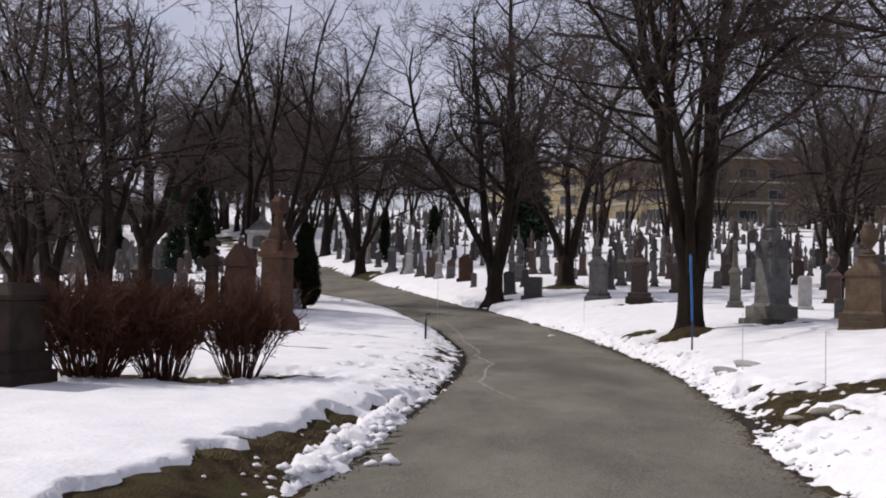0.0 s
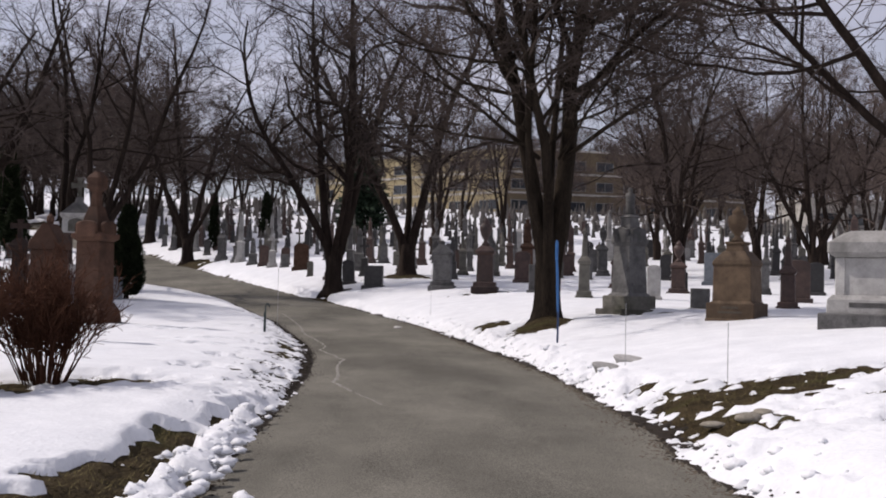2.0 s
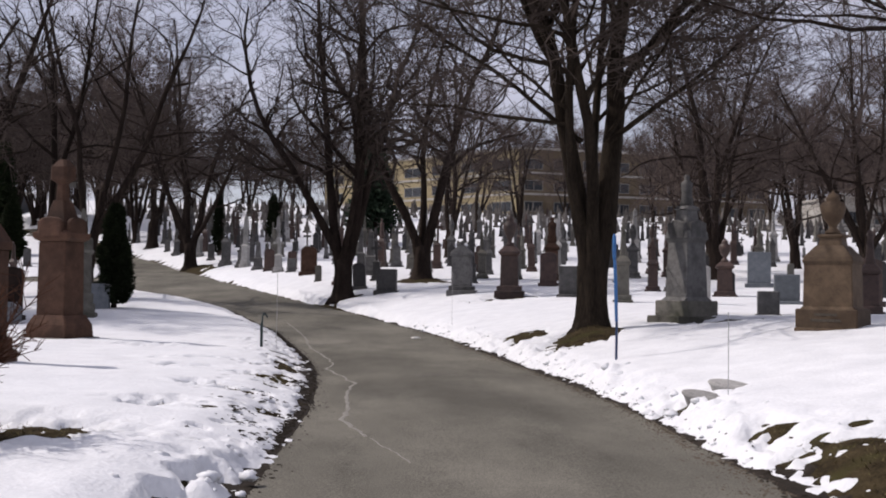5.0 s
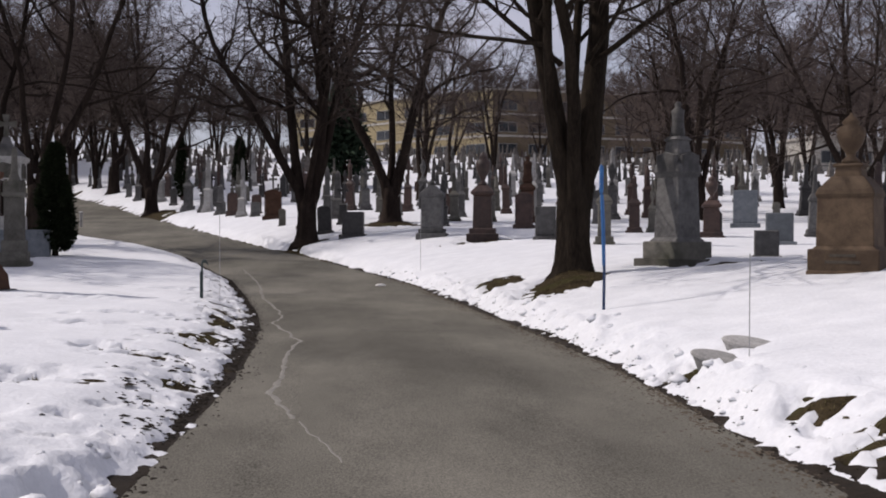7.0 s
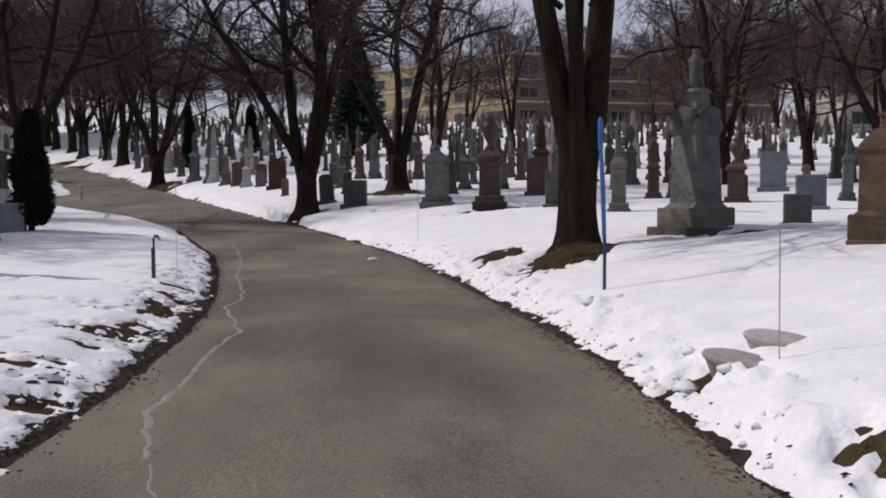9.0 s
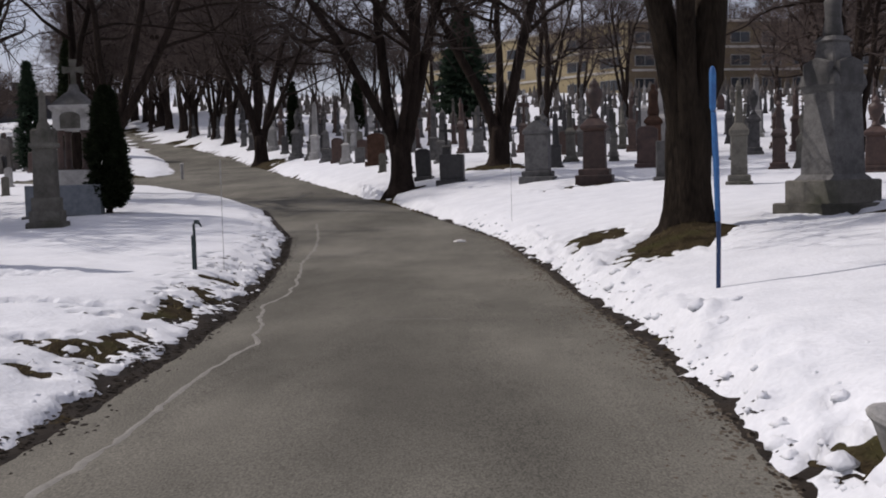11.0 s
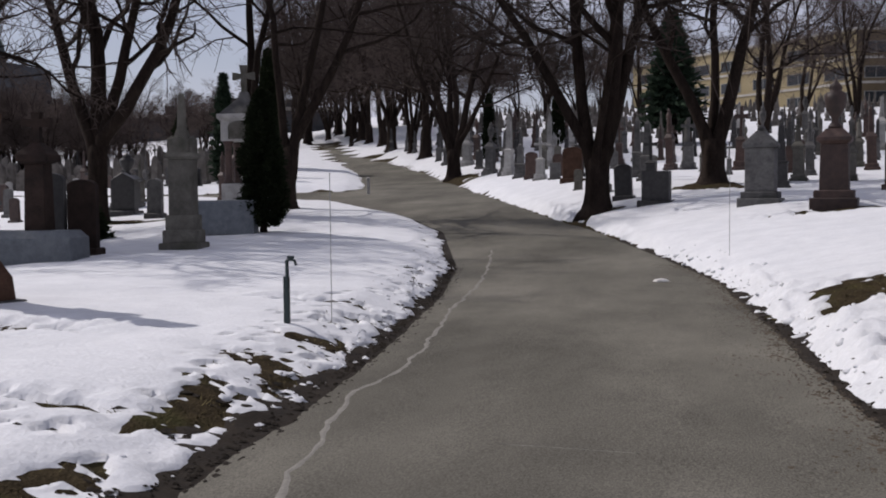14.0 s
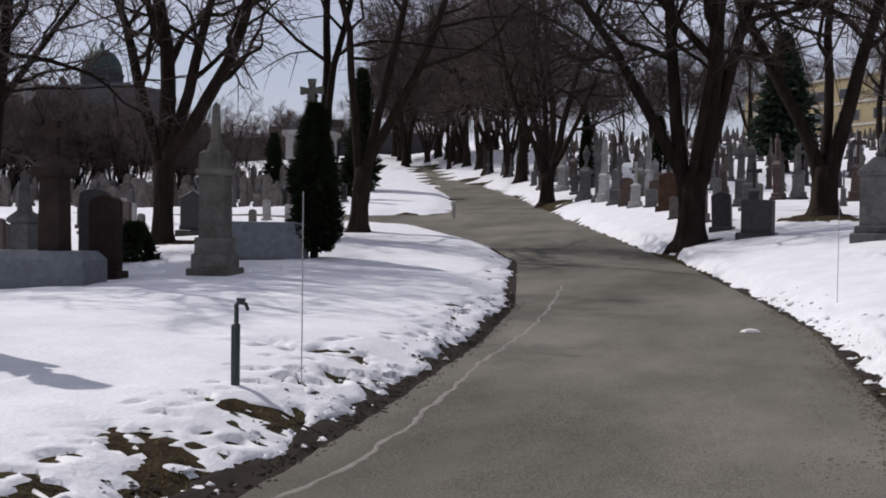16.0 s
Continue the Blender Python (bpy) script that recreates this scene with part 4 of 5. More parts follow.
part("cross", Shape().flat_cross(z + 0.58, 0.72, 0.58, 0.12, 0.12, arm=0.6, flare=1.7), M_WEATHER, can)

rc = thing("cross_monument", standing(-10.3, 34.75, 6), "brown cross column on a wide grey granite base", "gravestone")
part("base", Shape().loft([(-0.2, 1.95, 0.8, 0.03), (0.56, 1.93, 0.78, 0.03), (0.70, 1.7, 0.6, 0.05)]), M_BLUEGREY, rc, "broad grey base stone")
# brown shaft, cap, cross and headstone: backlit shade is part of their colour
part("shaft", Shape().block(0.70, 1.95, 0.42, 0.4, top=0.9, at=(0.12, 0.1)), M_DARKBROWN_SHADE, rc)
part("cap", Shape().loft([(1.95, 0.4, 0.38, 0.02), (2.0, 0.62, 0.56, 0.02), (2.12, 0.62, 0.56, 0.02), (2.34, 0.22, 0.2, 0.03)], at=(0.12, 0.1)), M_DARKBROWN_SHADE, rc)
part("cross", Shape().flat_cross(2.32, 0.6, 0.56, 0.14, 0.13, at=(0.12, 0.1), flare=1.4), M_DARKBROWN_SHADE, rc)
stone_slab(standing(-9.85, 35.8, 6), M_DARKBROWN_SHADE, 0.72, 1.6, "rounded brown headstone darkened as in shade, behind a grey base")

# gravestones that can be told apart
stone_column(standing(5.2, 43.3, -12), M_RED, 1.05, 3.0, "tall red-brown granite column monument with an urn")
stone_gabled(standing(3.7, 45.5, -14), M_GREY, 1.08, 2.1, "grey gabled granite monument in the front row")
stone_slab(standing(0.97, 49.4, -12), M_DARK, 1.0, 1.05, "dark polished granite block gravestone", style="flat", depth=0.42)
stone_column(standing(7.85, 37.5, -14), M_WEATHER, 0.62, 2.5, "weathered tan column monument behind a maple", top="spire")
stone_column(standing(12.2, 40.6, -20), M_RED, 0.85, 2.1, "dark red granite monument with urn")
stone_slab(standing(15.8, 46.6, -20), M_BLUEGREY, 1.1, 1.5, "wide bluish-grey headstone in snow", style="flat")
stone_slab(standing(6.9, 41.1, -14), M_GREY, 0.8, 1.15, "grey square headstone on a base", style="flat", depth=0.3)
stone_slab(standing(7.6, 48.5, -14), M_RED, 0.85, 1.5, "reddish granite headstone in snow")
stone_slab(standing(8.95, 28.9, -22), M_GREY, 0.60, 0.62, "small grey block headstone", style="flat", depth=0.3)
stone_slab(standing(12.5, 36.2, -20), M_BLUEGREY, 0.9, 0.95, "bluish-grey headstone with flat top", style="flat", depth=0.26)
stone_slab(standing(9.85, 36.0, -20), M_PALE, 0.55, 1.25, "narrow pale marble headstone")
stone_slab(standing(14.0, 34.2, -25), M_RED, 0.95, 1.45, "polished red granite headstone with a rounded top")
stone_column(standing(11.3, 28.8, -25), M_RED, 0.62, 2.0, "slim reddish column gravestone", top="spire")
stone_slab(standing(12.4, 41.0, -20), M_DARK, 0.7, 0.95, "small black granite headstone")
stone_slab(standing(16.9, 39.1, -20), M_DARK, 0.7, 1.3, "dark granite headstone in snow")
stone_column(standing(10.8, 44.4, -15), M_RED, 0.62, 2.1, "reddish brown spire gravestone", top="spire")
stone_column(standing(8.6, 53.0, -12), M_BROWN, 0.95, 3.0, "brown stone monument with figure top", top="figure")
stone_slab(standing(-2.8, 62.3, -10), M_BROWN, 1.05, 1.6, "broad brown headstone by the lane")
stone_obelisk(standing(-7.5, 73.8, -10), M_GREY, 0.85, 2.6, "grey granite obelisk by the lane")
stone_obelisk(standing(-6.2, 70.1, -10), M_GREY, 0.7, 1.8, "small grey obelisk by the lane")
stone_cross(standing(-4.7, 66.3, -10), M_PALE, 0.65, 2.1, "pale stone cross by the lane")
stone_slab(standing(-3.9, 65.4, -10), M_GREY, 0.6, 0.85, "small grey headstone by the lane", style="flat")
stone_column(standing(-12.2, 86.4, -10), M_PALE, 0.9, 2.9, "white marble figure on a pedestal", top="figure")
stone_obelisk(standing(0.45, 58.8, -10), M_GREY, 0.75, 2.4, "grey obelisk in the front rows")
stone_cross(standing(2.1, 67.0, -10), M_GREY, 0.75, 2.5, "grey stone cross monument")
stone_slab(standing(-13.9, 40.9, 4), M_DARK, 0.95, 1.9, "tall dark rounded headstone in snow")
stone_slab(standing(-18.7, 53.0, 4), M_DARK, 1.15, 1.7, "dark gravestone behind a bare tree", style="gable", depth=0.4)
stone_column(standing(-20.6, 56.6, 4), M_DARK, 1.3, 2.4, "dark block monument with an urn")
stone_column(standing(-15.0, 39.8, 5), M_GREY, 0.8, 2.4, "grey column gravestone beside a cross", top="spire")

# the field of gravestones: a few kinds in several stones, repeated in uneven rows
STONES = [(M_GREY, "grey granite"), (M_RED, "reddish-brown"), (M_PALE, "pale limestone"), (M_WEATHER, "weathered grey"), (M_DARK, "dark granite")]
kinds = []
for k, (mat, word) in enumerate(STONES):
    g = "rows of gravestones"
    kinds.append((stone_obelisk(pose(0, 0, 0), mat, 0.8, 2.6, word + " obelisk standing in snow", g), 3))
    kinds.append((stone_cross(pose(0, 0, 0), mat, 0.72, 2.1, word + " cross gravestone standing in snow", g), 3))
    kinds.append((stone_column(pose(0, 0, 0), mat, 0.8, 2.4, word + " column gravestone with an urn", g, "urn"), 2))
    kinds.append((stone_column(pose(0, 0, 0), mat, 0.75, 2.5, word + " spire gravestone standing in snow", g, "spire"), 3))
    kinds.append((stone_slab(pose(0, 0, 0), mat, 0.75, 1.15, word + " rounded headstone standing in snow", g), 2))
    kinds.append((stone_column(pose(0, 0, 0), mat, 0.72, 2.3, word + " gravestone topped by a figure", g, "figure"), 1))
    kinds.append((stone_gabled(pose(0, 0, 0), mat, 0.85, 1.8, word + " gabled gravestone in snow", g), 1))
weights = [w * (1.4, 1.2, 0.5, 1.3, 1.6)[i // 7] for i, (_, w) in enumerate(kinds)]
placed = [False] * len(kinds)
field_rng = random.Random(5)
taken = [(4.5, 28.2), (-0.85, 49.95), (2.8, 55.4), (-11.8, 80.0), (5.2, 43.3), (3.7, 45.5), (0.97, 49.4), (7.85, 37.5), (6.9, 41.1), (7.6, 48.5), (8.6, 53.0), (-2.8, 62.3), (6.4, 80)]


def plant(x, y, low=False):
    if min(math.hypot(x - a, y - b) for a, b in taken) < 1.5:
        return False
    k = field_rng.choices(range(len(kinds)), weights)[0]
    if low and field_rng.random() < 0.75:
        k = field_rng.choice((0, 7, 14, 21, 28)) + 4
    s = field_rng.uniform(0.75, 1.2)
    m = standing(x, y, -12 + field_rng.gauss(0, 5)) @ pose(0, 0, 0, field_rng.gauss(0, 0.8), field_rng.gauss(0, 1.0), 0) @ Matrix.Diagonal((s * field_rng.uniform(0.72, 0.95), s * field_rng.uniform(0.72, 0.95), s, 1))
    if not placed[k]:
        placed[k] = True
        kinds[k][0].matrix_basis = m
    else:
        copy_thing(kinds[k][0], m)
    return True


count = 0
for row in range(19):
    y0 = 52 + row * 3.1
    for c in range(40):
        x = float(road_edges(y0)[1]) + 2.2 + c * 1.75 + field_rng.uniform(-0.4, 0.4) + 0.3 * (row % 2)
        y = y0 + field_rng.uniform(-0.5, 0.5)
        reach = 0.46 * y + 4
        if x > reach or field_rng.random() < 0.34 + 0.012 * max(0, x - 8):
            continue
        count += plant(x, y)
for row in range(9):
    for c in range(9):
        x, y = 12 + c * 3.4 + field_rng.uniform(-0.8, 0.8), 40 + row * 5.2 + field_rng.uniform(-1, 1)
        if x > 0.44 * y + 3 or y > 52 + 0 * x and x < 0.2 * y:
            continue
        if field_rng.random() < 0.45:
            plant(x, y, True)
for row in range(13):
    for c in range(26):
        x, y = -16.5 - row * 2.35 + field_rng.uniform(-0.3, 0.3), 46 + c * 2.6 + field_rng.uniform(-0.4, 0.4)
        if x < -0.95 * (y - 20) + 2 or 59.5 < y < 68.5 or field_rng.random() < 0.32 or x > float(road_edges(y)[0]) - 5:
            continue
        if min(math.hypot(x + 17.5, y - 49.8), math.hypot(x + 18.7, y - 53.0), math.hypot(x + 20.6, y - 56.6)) < 1.6:
            continue
        plant(x, y, True)
for k, ok in enumerate(placed):
    if not ok:
        plant_at = standing(20 + 2.2 * (k % 8), 62 + 3 * (k // 8), -12)
        kinds[k][0].matrix_basis = plant_at

# farther stones too small to tell apart: one joined scatter
far_stones = Shape()
for row in range(22):
    for c in range(60):
        y = 112 + row * 3.4 + field_rng.uniform(-0.8, 0.8)
        x = float(road_edges(y)[1]) + 13 + c * 1.9 + field_rng.uniform(-0.5, 0.5)
        if field_rng.random() < 0.5 or x > 0.5 * y:
            continue
        zz, h, w = ground_at(x, y), field_rng.uniform(0.8, 2.4), field_rng.uniform(0.35, 0.7)
        far_stones.loft([(zz - 0.2, w * 1.4, w * 1.4, 0.02), (zz + h * 0.15, w * 1.3, w * 1.3, 0.02), (zz + h * 0.2, w * 0.9, w * 0.9, 0.02), (zz + h * 0.5, w * 0.8, w * 0.8, 0.02), (zz + h * 0.55, w * 0.55, w * 0.55, 0.02), (zz + h, w * 0.2, w * 0.2, 0.02)], at=(x, y))
for row in range(9):
    for c in range(34):
        x, y = -24 - c * 1.5 - row * 0.8 + field_rng.uniform(-0.5, 0.5), 72 + row * 2.6 + field_rng.uniform(-0.7, 0.7)
        if field_rng.random() < 0.3 or x > float(road_edges(y)[0]) - 6:
            continue
        zz, h, w = ground_at(x, y), field_rng.uniform(0.9, 2.3), field_rng.uniform(0.4, 0.8)
        far_stones.loft([(zz - 0.2, w * 1.2, w, 0.02), (zz + h * 0.18, w * 1.2, w, 0.02), (zz + h * 0.2, w, w * 0.7, 0.02), (zz + h * 0.85, w * 0.9, w * 0.6, 0.03), (zz + h, w * 0.4, w * 0.3, 0.03)], at=(x, y))
M_FARSTONE = material("far_gravestones", (0.03, 0.026, 0.023), (0.17, 0.155, 0.14), scale=0.35, rough=0.85, fine=3.0, spread=0.0)
tagged(new("far_gravestones", far_stones.mesh("far_gravestones", M_FARSTONE)), "distant rows of grey and brown gravestones in snow", "gravestones", kind="stuff")


# ---- markers, stones and small things by the lane ----
stake = thing("marker_pole", standing(3.83, 22.6), "tall blue marker pole with a wrapped head stuck in snow", "pole")
part("pole", Shape().tube([(0, 0, -0.3), (0.01, 0.0, 0.6), (-0.01, 0, 1.3), (-0.03, 0.01, 1.75)], [0.021, 0.021, 0.02, 0.019], 8, True), M_NAVY, stake)
part("wrap", Shape().tube([(0.004, 0, 0.7), (-0.012, 0, 1.3), (-0.028, 0.01, 1.7)], [0.025, 0.029, 0.025], 8, True), M_BLUE, stake, "blue tape wrapping")
part("head", Shape().lathe([(0.018, 1.70), (0.03, 1.74), (0.032, 2.06), (0.024, 2.10), (0.008, 2.12)], 10, at=(-0.035, 0.01)), M_BLUE, stake, "blue rounded plastic head", smooth=True)

post = thing("water_standpipe", standing(-2.22, 27.05), "dark green water standpipe with a small tap", "standpipe")
part("pipe", Shape().tube([(0, 0, -0.25), (0, 0, 0.66)], [0.018, 0.018], 8, True), M_PIPE, post)
part("sleeve", Shape().block(-0.2, 0.52, 0.055, 0.055, at=(-0.012, 0.012), e=0.006), M_PIPE, post, "dark sleeve post")
part("spout", Shape().tube([(-0.01, 0, 0.66), (0.02, 0, 0.69), (0.08, 0, 0.68), (0.10, 0, 0.63)], [0.016, 0.018, 0.016, 0.014], 8, True), M_PIPE, post, "bent metal tap")
part("handle", Shape().block(0.70, 0.725, 0.075, 0.02, at=(0.04, 0), e=0.004), M_PIPE, post)


def wire_marker(x, y, h, lean=0.0):
    t = thing("wire_marker", standing(x, y), "thin pale wire rod stuck upright in snow", "marker", "wire markers")
    part("rod", Shape().tube([(0, 0, -0.2), (lean * 0.5, 0, h * 0.5), (lean, 0, h)], [0.005, 0.005, 0.005], 5, True), M_WIRE, t)


wire_marker(-1.98, 27.7, 1.62)
wire_marker(3.75, 17.3, 1.0)
wire_marker(2.5, 36.7, 1.65)
wire_marker(4.25, 14.5, 0.72)

for x, y, rz, tx in ((3.6, 17.55, -32, 20), (4.0, 17.8, -28, 20)):
    flat = thing("flat_grave_marker", standing(x, y) @ pose(0, 0, 0.1, tx, 0, 0) @ pose(0, 0, 0, 0, 0, rz), "tilted flat grey oval stone marker lying in snow", "gravestone", "flat markers")
    part("slab", Shape().lathe([(0.2, -0.2), (0.27, -0.055), (0.3, -0.022), (0.29, 0.0), (0.26, 0.01)], 20, squash=0.42), M_PALE, flat)


def rock(x, y, r, seed, squash=0.55):
    s = Shape()
    rng = random.Random(seed)
    prof = [(0.05, -0.5), (0.75, -0.35), (1.0, 0.0), (0.88, 0.35), (0.5, 0.52), (0.03, 0.58)]
    rings = [[(r * q * math.cos(a) * (1 + 0.25 * noise.noise((math.cos(a) * 1.5 + seed, math.sin(a) * 1.5, z))), r * 0.75 * q * math.sin(a) * (1 + 0.25 * noise.noise((math.cos(a) + seed, math.sin(a) * 1.3, z + 5))), r * squash * z) for a in [2 * math.pi * i / 12 for i in range(12)]] for q, z in prof]
    s.ring_stack(rings)
    ob = new("rock", s.mesh("rock", M_ROCK, True))
    ob.matrix_basis = standing(x, y, rng.uniform(0, 360)) @ pose(0, 0, r * squash * 0.3)
    return tagged(ob, "rounded fieldstone lying in dead grass", "rock", "stones by the lane")


rock(3.4, 11.7, 0.17, 1)
rock(3.2, 12.1, 0.12, 2)
rock(3.62, 11.9, 0.13, 4)

litter = thing("paper_scrap", pose(1.32, 34.9, road_top(1.32, 34.9) + 0.004, 0, 0, 20), "pale crumpled scrap of paper on asphalt", "litter")
part("sheet", Shape().loft([(0, 0.28, 0.14, 0.04), (0.03, 0.2, 0.1, 0.03), (0.045, 0.08, 0.05, 0.02)]), M_PAPER, litter)

# loose lumps of snow along both edges of the lane
clump_rng = random.Random(9)


def lump(shape, x, y, z, r):
    rings = []
    for q, h in ((0.6, -0.45), (1.0, -0.1), (0.9, 0.35), (0.45, 0.7), (0.05, 0.8)):
        rings.append([(x + r * q * math.cos(a) * clump_rng.uniform(0.55, 1.4), y + r * q * math.sin(a) * clump_rng.uniform(0.55, 1.4), z + r * h * clump_rng.uniform(0.5, 1.0)) for a in [2 * math.pi * i / 7 for i in range(7)]])
    shape.ring_stack(rings)


crumbs = Shape()
for i in range(520):
    y = 7.5 + 33 * clump_rng.random() ** 1.2
    l, r = (float(v) for v in road_edges(y))
    right = clump_rng.random() < 0.5
    off = abs(clump_rng.gauss(0, 0.28)) + 0.06
    x = r + off if right else l - off
    size = min(0.11, 0.018 + clump_rng.expovariate(38 if right else 60))
    dep = float(snow_depth(np.array([x]), np.array([y]))[0])
    lump(crumbs, x, y, ground_at(x, y) + max(dep, 0) - size * 0.3, size)
lump(crumbs, -1.05, 9.25, 0.04, 0.10)
lump(crumbs, -1.2, 9.15, 0.03, 0.06)
for i in range(46):
    y = 8.2 + 6 * clump_rng.random()
    x = float(road_edges(y)[0]) - 0.12 + clump_rng.gauss(0, 0.09)
    lump(crumbs, x, y, ground_at(x, y) + 0.08, clump_rng.uniform(0.03, 0.085))
tagged(new("snow_lumps", crumbs.mesh("snow_lumps", M_SNOW, True)), "loose lumps of ploughed snow along the lane", "snow", kind="stuff")

grit = Shape()
for i in range(4200):
    y = 9 + 30 * clump_rng.random() ** 1.1
    l, r = (float(v) for v in road_edges(y))
    left = clump_rng.random() < 0.93
    x = l - abs(clump_rng.gauss(0.1, 0.3)) if left else r + abs(clump_rng.gauss(0.02, 0.14))
    if left and y < 15 + clump_rng.random():
        continue
    s = clump_rng.uniform(0.006, 0.02)
    if left and y > 14 and l - x > 0.15:
        if noise.noise((x * 2.2, y * 1.8, 2.0)) < 0.12:
            continue
        s = min(0.035, 0.006 + clump_rng.expovariate(110))
    dep = float(snow_depth(np.array([x]), np.array([y]))[0])
    zz = ground_at(x, y) + max(dep, 0.02) - 0.002
    o = len(grit.v)
    for k in range(6):
        a = k * 1.047 + clump_rng.uniform(-0.3, 0.3)
        q = s * clump_rng.uniform(0.5, 1.3)
        grit.v.append((x + 1.9 * q * math.cos(a), y + q * math.sin(a), zz))
    grit.v.append((x, y, zz + 0.006 + s * 0.35))
    grit.f += [(o + k, o + (k + 1) % 6, o + 6) for k in range(6)]
tagged(new("leaf_litter", grit.mesh("leaf_litter", M_GRIT)), "dark crumbs of soil and leaves along the verge", "litter", kind="stuff")


# sand and grit washed over both edges of the asphalt
def road_flecks(n, side, spread_in, mat, seed, label):
    rng = random.Random(seed)
    s = Shape()
    for i in range(n):
        y = 8 + 30 * rng.random() ** 1.2
        l, r = (float(v) for v in road_edges(y))
        off = abs(rng.gauss(0, spread_in)) * (0.7 + 0.9 * max(0, noise.noise((y * 0.5, seed, 1.0)) + 0.3)) - 0.02
        x = l + off if side < 0 else r - off
        q = min(0.028, 0.005 + rng.expovariate(120))
        zz = road_top(x, y)
        o = len(s.v)
        for k in range(6):
            a = k * 1.047 + rng.uniform(-0.4, 0.4)
            w = q * rng.uniform(0.5, 1.4)
            s.v.append((x + w * math.cos(a), y + 1.4 * w * math.sin(a), zz - 0.003))
        s.v.append((x, y, zz + 0.006))
        s.f += [(o + k, o + (k + 1) % 6, o + 6) for k in range(6)]
    return tagged(new("road_grit", s.mesh("road_grit", mat, True)), label, "grit", kind="stuff")


road_flecks(3600, 1, 0.26, M_SAND, 51, "pale sandy dirt scattered over the asphalt edge")
road_flecks(800, 1, 0.08, M_GRIT, 52, "dark wet dirt scattered along the asphalt edge")
road_flecks(700, -1, 0.08, M_GRIT, 53, "dark wet dirt scattered along the asphalt edge")


# dead grass showing in the bare patches
blade_rng = np.random.RandomState(4)
gx = blade_rng.uniform(-5.2, 5.6, 90000)
gy = 8 + 25 * blade_rng.rand(90000) ** 1.3
gd = snow_depth(gx, gy)
gl, gr = road_edges(gy)
keep = (gd < -0.015) & (np.maximum(gl - gx, gx - gr) > 0.22)
gx, gy = gx[keep][:9000], gy[keep][:9000]
gz = soil_height(gx, gy)
blades = Shape()
for x, y, zz in zip(gx, gy, gz):
    a = clump_rng.uniform(0, 6.28)
    ln, w = clump_rng.uniform(0.03, 0.085), clump_rng.uniform(0.003, 0.007)
    dx, dy = math.cos(a) * ln, math.sin(a) * ln
    o = len(blades.v)
    blades.v += [(x - dy * w / ln, y + dx * w / ln, zz - 0.005), (x + dy * w / ln, y - dx * w / ln, zz - 0.005), (x + dx, y + dy, zz + ln * clump_rng.uniform(0.15, 0.7))]
    blades.f.append((o, o + 1, o + 2))
tagged(new("dead_grass", blades.mesh("dead_grass", M_STRAW)), "matted straw-coloured dead grass in bare patches", "grass", kind="stuff")

stub = thing("kerb_post", standing(-13.5, 67.5), "short pale post at the lane junction", "post")
part("shaft", Shape().block(-0.2, 0.78, 0.14, 0.14, e=0.015), M_PALE, stub)
part("cap", Shape().loft([(0.78, 0.18, 0.18, 0.02), (0.83, 0.18, 0.18, 0.02), (0.88, 0.08, 0.08, 0.02)]), M_PALE, stub)


# ---- buildings beyond ----
def wing(t, a, b, z0, floors, storey, deep, wall_mat, bays, name="wall"):
    """One straight wing of a building between two plan points, windows set into its face."""
    ax, ay = a
    length = math.hypot(b[0] - ax, b[1] - ay)
    ang = math.degrees(math.atan2(b[1] - ay, b[0] - ax))
    m = pose(ax, ay, z0, 0, 0, ang)
    h = floors * storey
    w = part(name, Shape().block(-4, h + 0.9, length, deep, at=(length / 2, deep / 2), e=0.05), wall_mat, t, at=m)
    part("roof", Shape().block(h + 0.9, h + 1.2, length + 0.5, deep + 0.5, at=(length / 2, deep / 2), e=0.05), M_CONC, t, at=m)
    for f in range(floors):
        part("band", Shape().block(f * storey + storey * 0.12, f * storey + storey * 0.22, length - 1, 0.16, at=(length / 2, -0.04), e=0.02), M_CONC, t, at=m)
        for k in range(bays):
            cx = length * (k + 0.5) / bays
            ww = length / bays * 0.62
            win = part("window", Shape().block(f * storey + storey * 0.34, f * storey + storey * 0.82, ww, 0.14, at=(cx, -0.02), e=0.02), M_WINFRAME, t, at=m)
            for j in (-1, 1):
                part("pane", Shape().block(f * storey + storey * 0.37, f * storey + storey * 0.79, ww * 0.45, 0.06, at=(cx + j * ww * 0.24, -0.09), e=0.01), M_GLASS, win)


flats = thing("apartment_building", pose(0, 0, 0), "yellow brick apartment building of three storeys beyond the graves", "building")
zb = 12.6
wing(flats, (-6.0, 205.0), (25.5, 170.0), zb, 3, 3.4, 14, M_YELLOW, 7)
# right wing: its shade is put into the brick colour
wing(flats, (25.6, 170.0), (70.0, 178.0), zb, 3, 3.4, 14, M_SHADEDBRICK, 9)

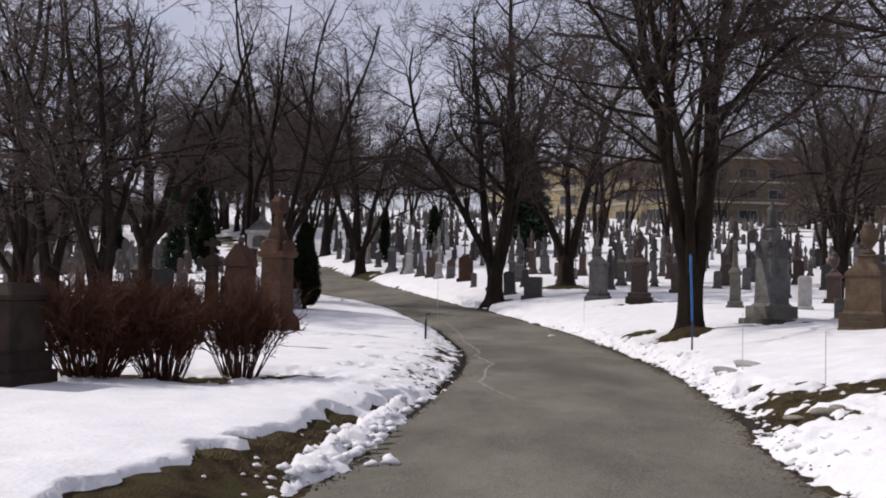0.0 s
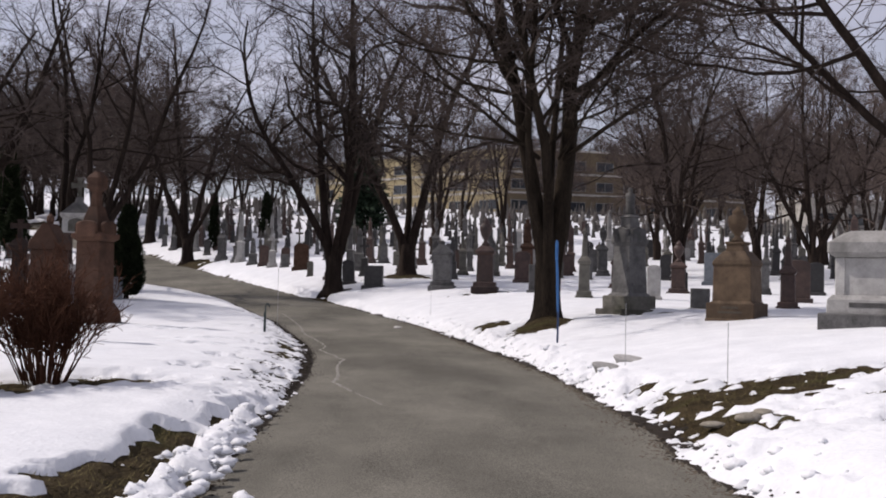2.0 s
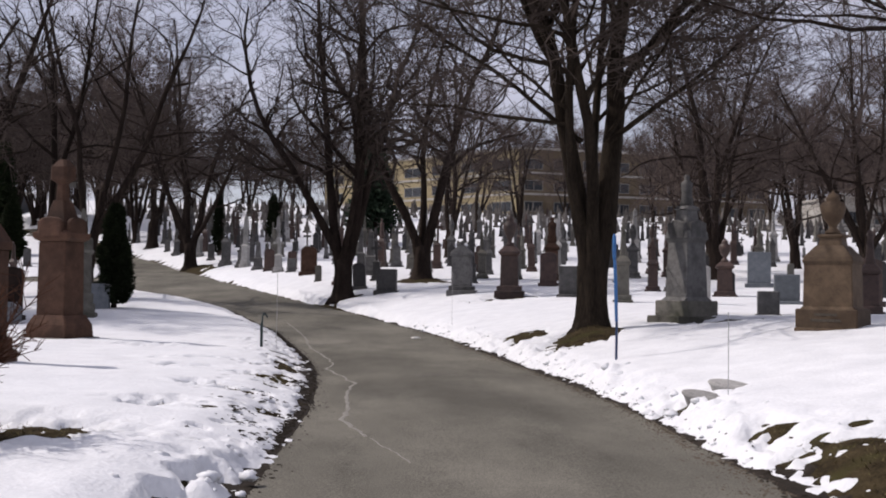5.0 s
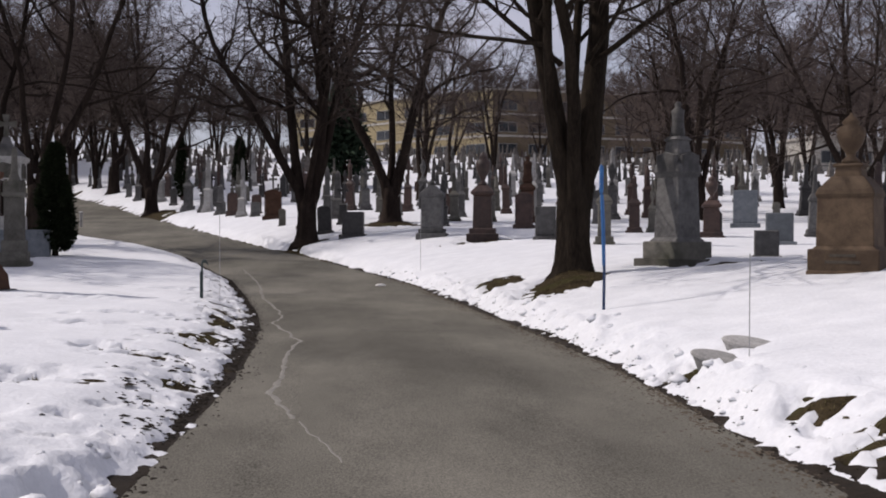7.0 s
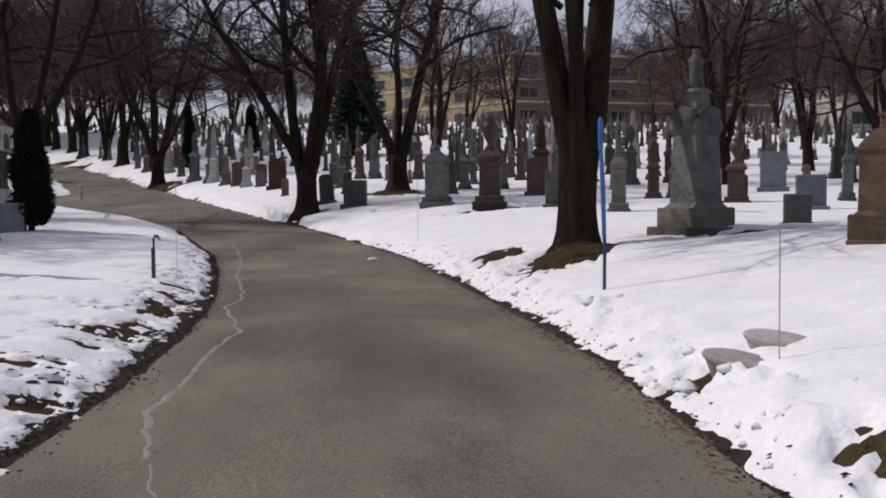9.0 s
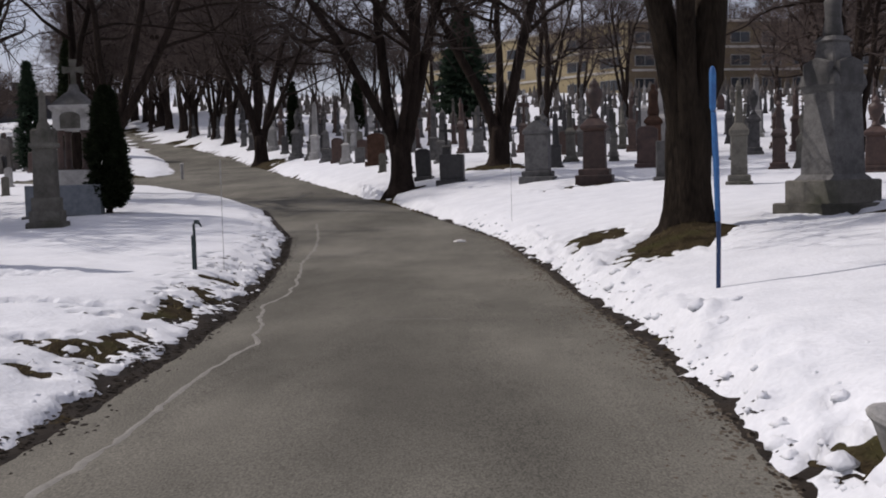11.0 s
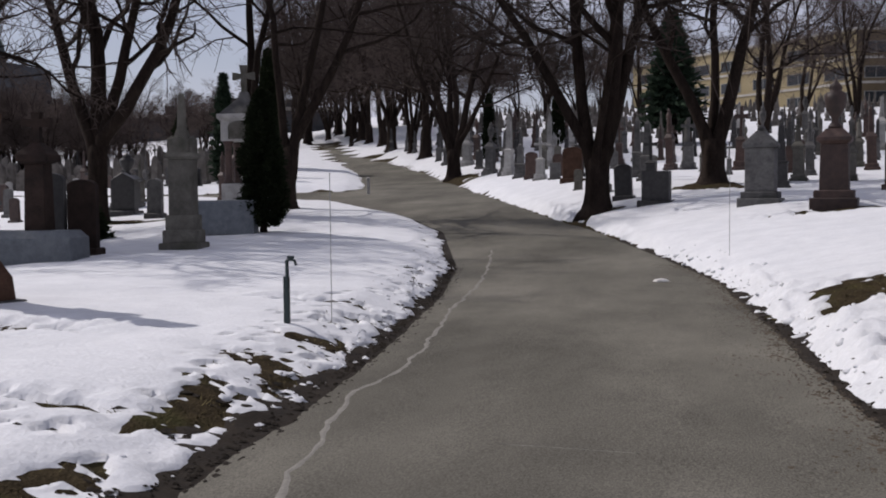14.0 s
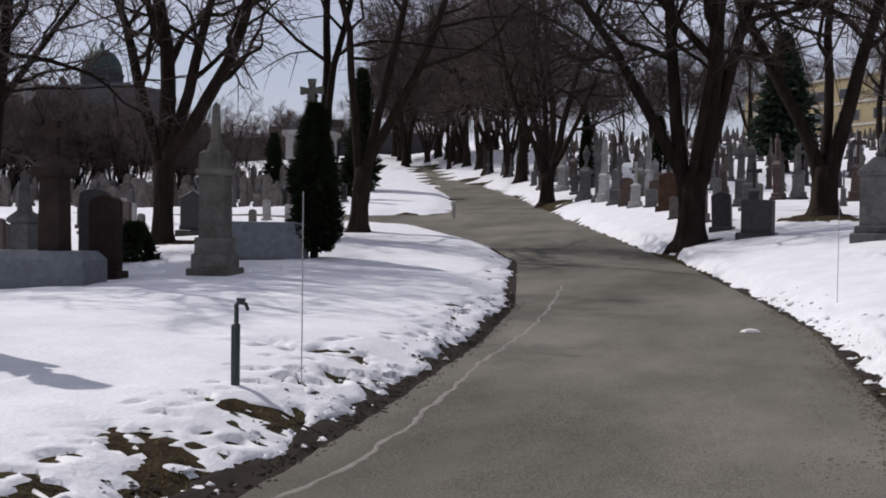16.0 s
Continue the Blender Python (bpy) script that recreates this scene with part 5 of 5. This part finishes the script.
low = thing("low_building", pose(0, 0, 0), "long low pale building behind a fence", "building")
wing(low, (58.0, 128.0), (92.0, 132.0), ground_at(70, 130) - 0.3, 1, 3.2, 8, M_CONC, 8)

church = thing("domed_church", pose(-162, 241, 27.9) @ Matrix.Diagonal((0.38, 0.38, 0.38, 1)), "huge dark domed church far away on a hill", "church")
part("body", Shape().block(-60, 14.5, 68, 44, e=0.3), M_FARWALL, church)
part("drum", Shape().lathe([(13.5, 12), (13.5, 22), (14.2, 22.5), (14.2, 23.5)], 20), M_FARWALL, church)
part("dome", Shape().lathe([(13.2, 23.5)] + [(13.2 * math.cos(radians(a)), 23.5 + 16.5 * math.sin(radians(a))) for a in range(8, 82, 8)] + [(1.6, 40), (1.5, 43), (0.3, 46)], 24), M_COPPER, church, "weathered green copper dome", smooth=True)
for k in range(4):
    part("corner_turret", Shape().lathe([(2.2, 12), (2.2, 17), (0.2, 21)], 10, at=((-1 if k % 2 else 1) * 17, (-1 if k // 2 else 1) * 17)), M_FARWALL, church)

for k, (x, y, w, h) in enumerate(((-78, 160, 30, 3.2), (-108, 178, 24, 3.6), (-60, 170, 18, 2.8))):
    b = thing("town_building", pose(x, y, ground_at(x, y), 0, 0, 28), "dark flat-roofed town building on the skyline", "building", "skyline buildings")
    part("wall", Shape().block(-4, h, w, 12, e=0.1), M_FARWALL, b)
    part("roof", Shape().block(h, h + 0.5, w + 0.6, 12.6, e=0.05), M_CONC, b)
    for j in range(2):
        part("chimney", Shape().block(h + 0.5, h + 2.2, 2.2, 2, at=(-w * 0.3 + j * w * 0.5, 0), e=0.05), M_FARWALL, b)

fence = thing("rail_fence", pose(0, 0, 0), "long dark rail fence across the far snow", "fence")
for k in range(24):
    x, y = 30 + k * 2.4, 112 + k * 0.35
    part("post", Shape().block(ground_at(x, y) - 0.3, ground_at(x, y) + 1.25, 0.12, 0.12, at=(x, y), e=0.01), M_DARK, fence)
for h in (0.55, 1.1):
    pts = [(30 + k * 2.4, 112 + k * 0.35, ground_at(30 + k * 2.4, 112 + k * 0.35) + h) for k in range(24)]
    part("rail", Shape().tube(pts, [0.045] * 24, 6, True), M_DARK, fence)
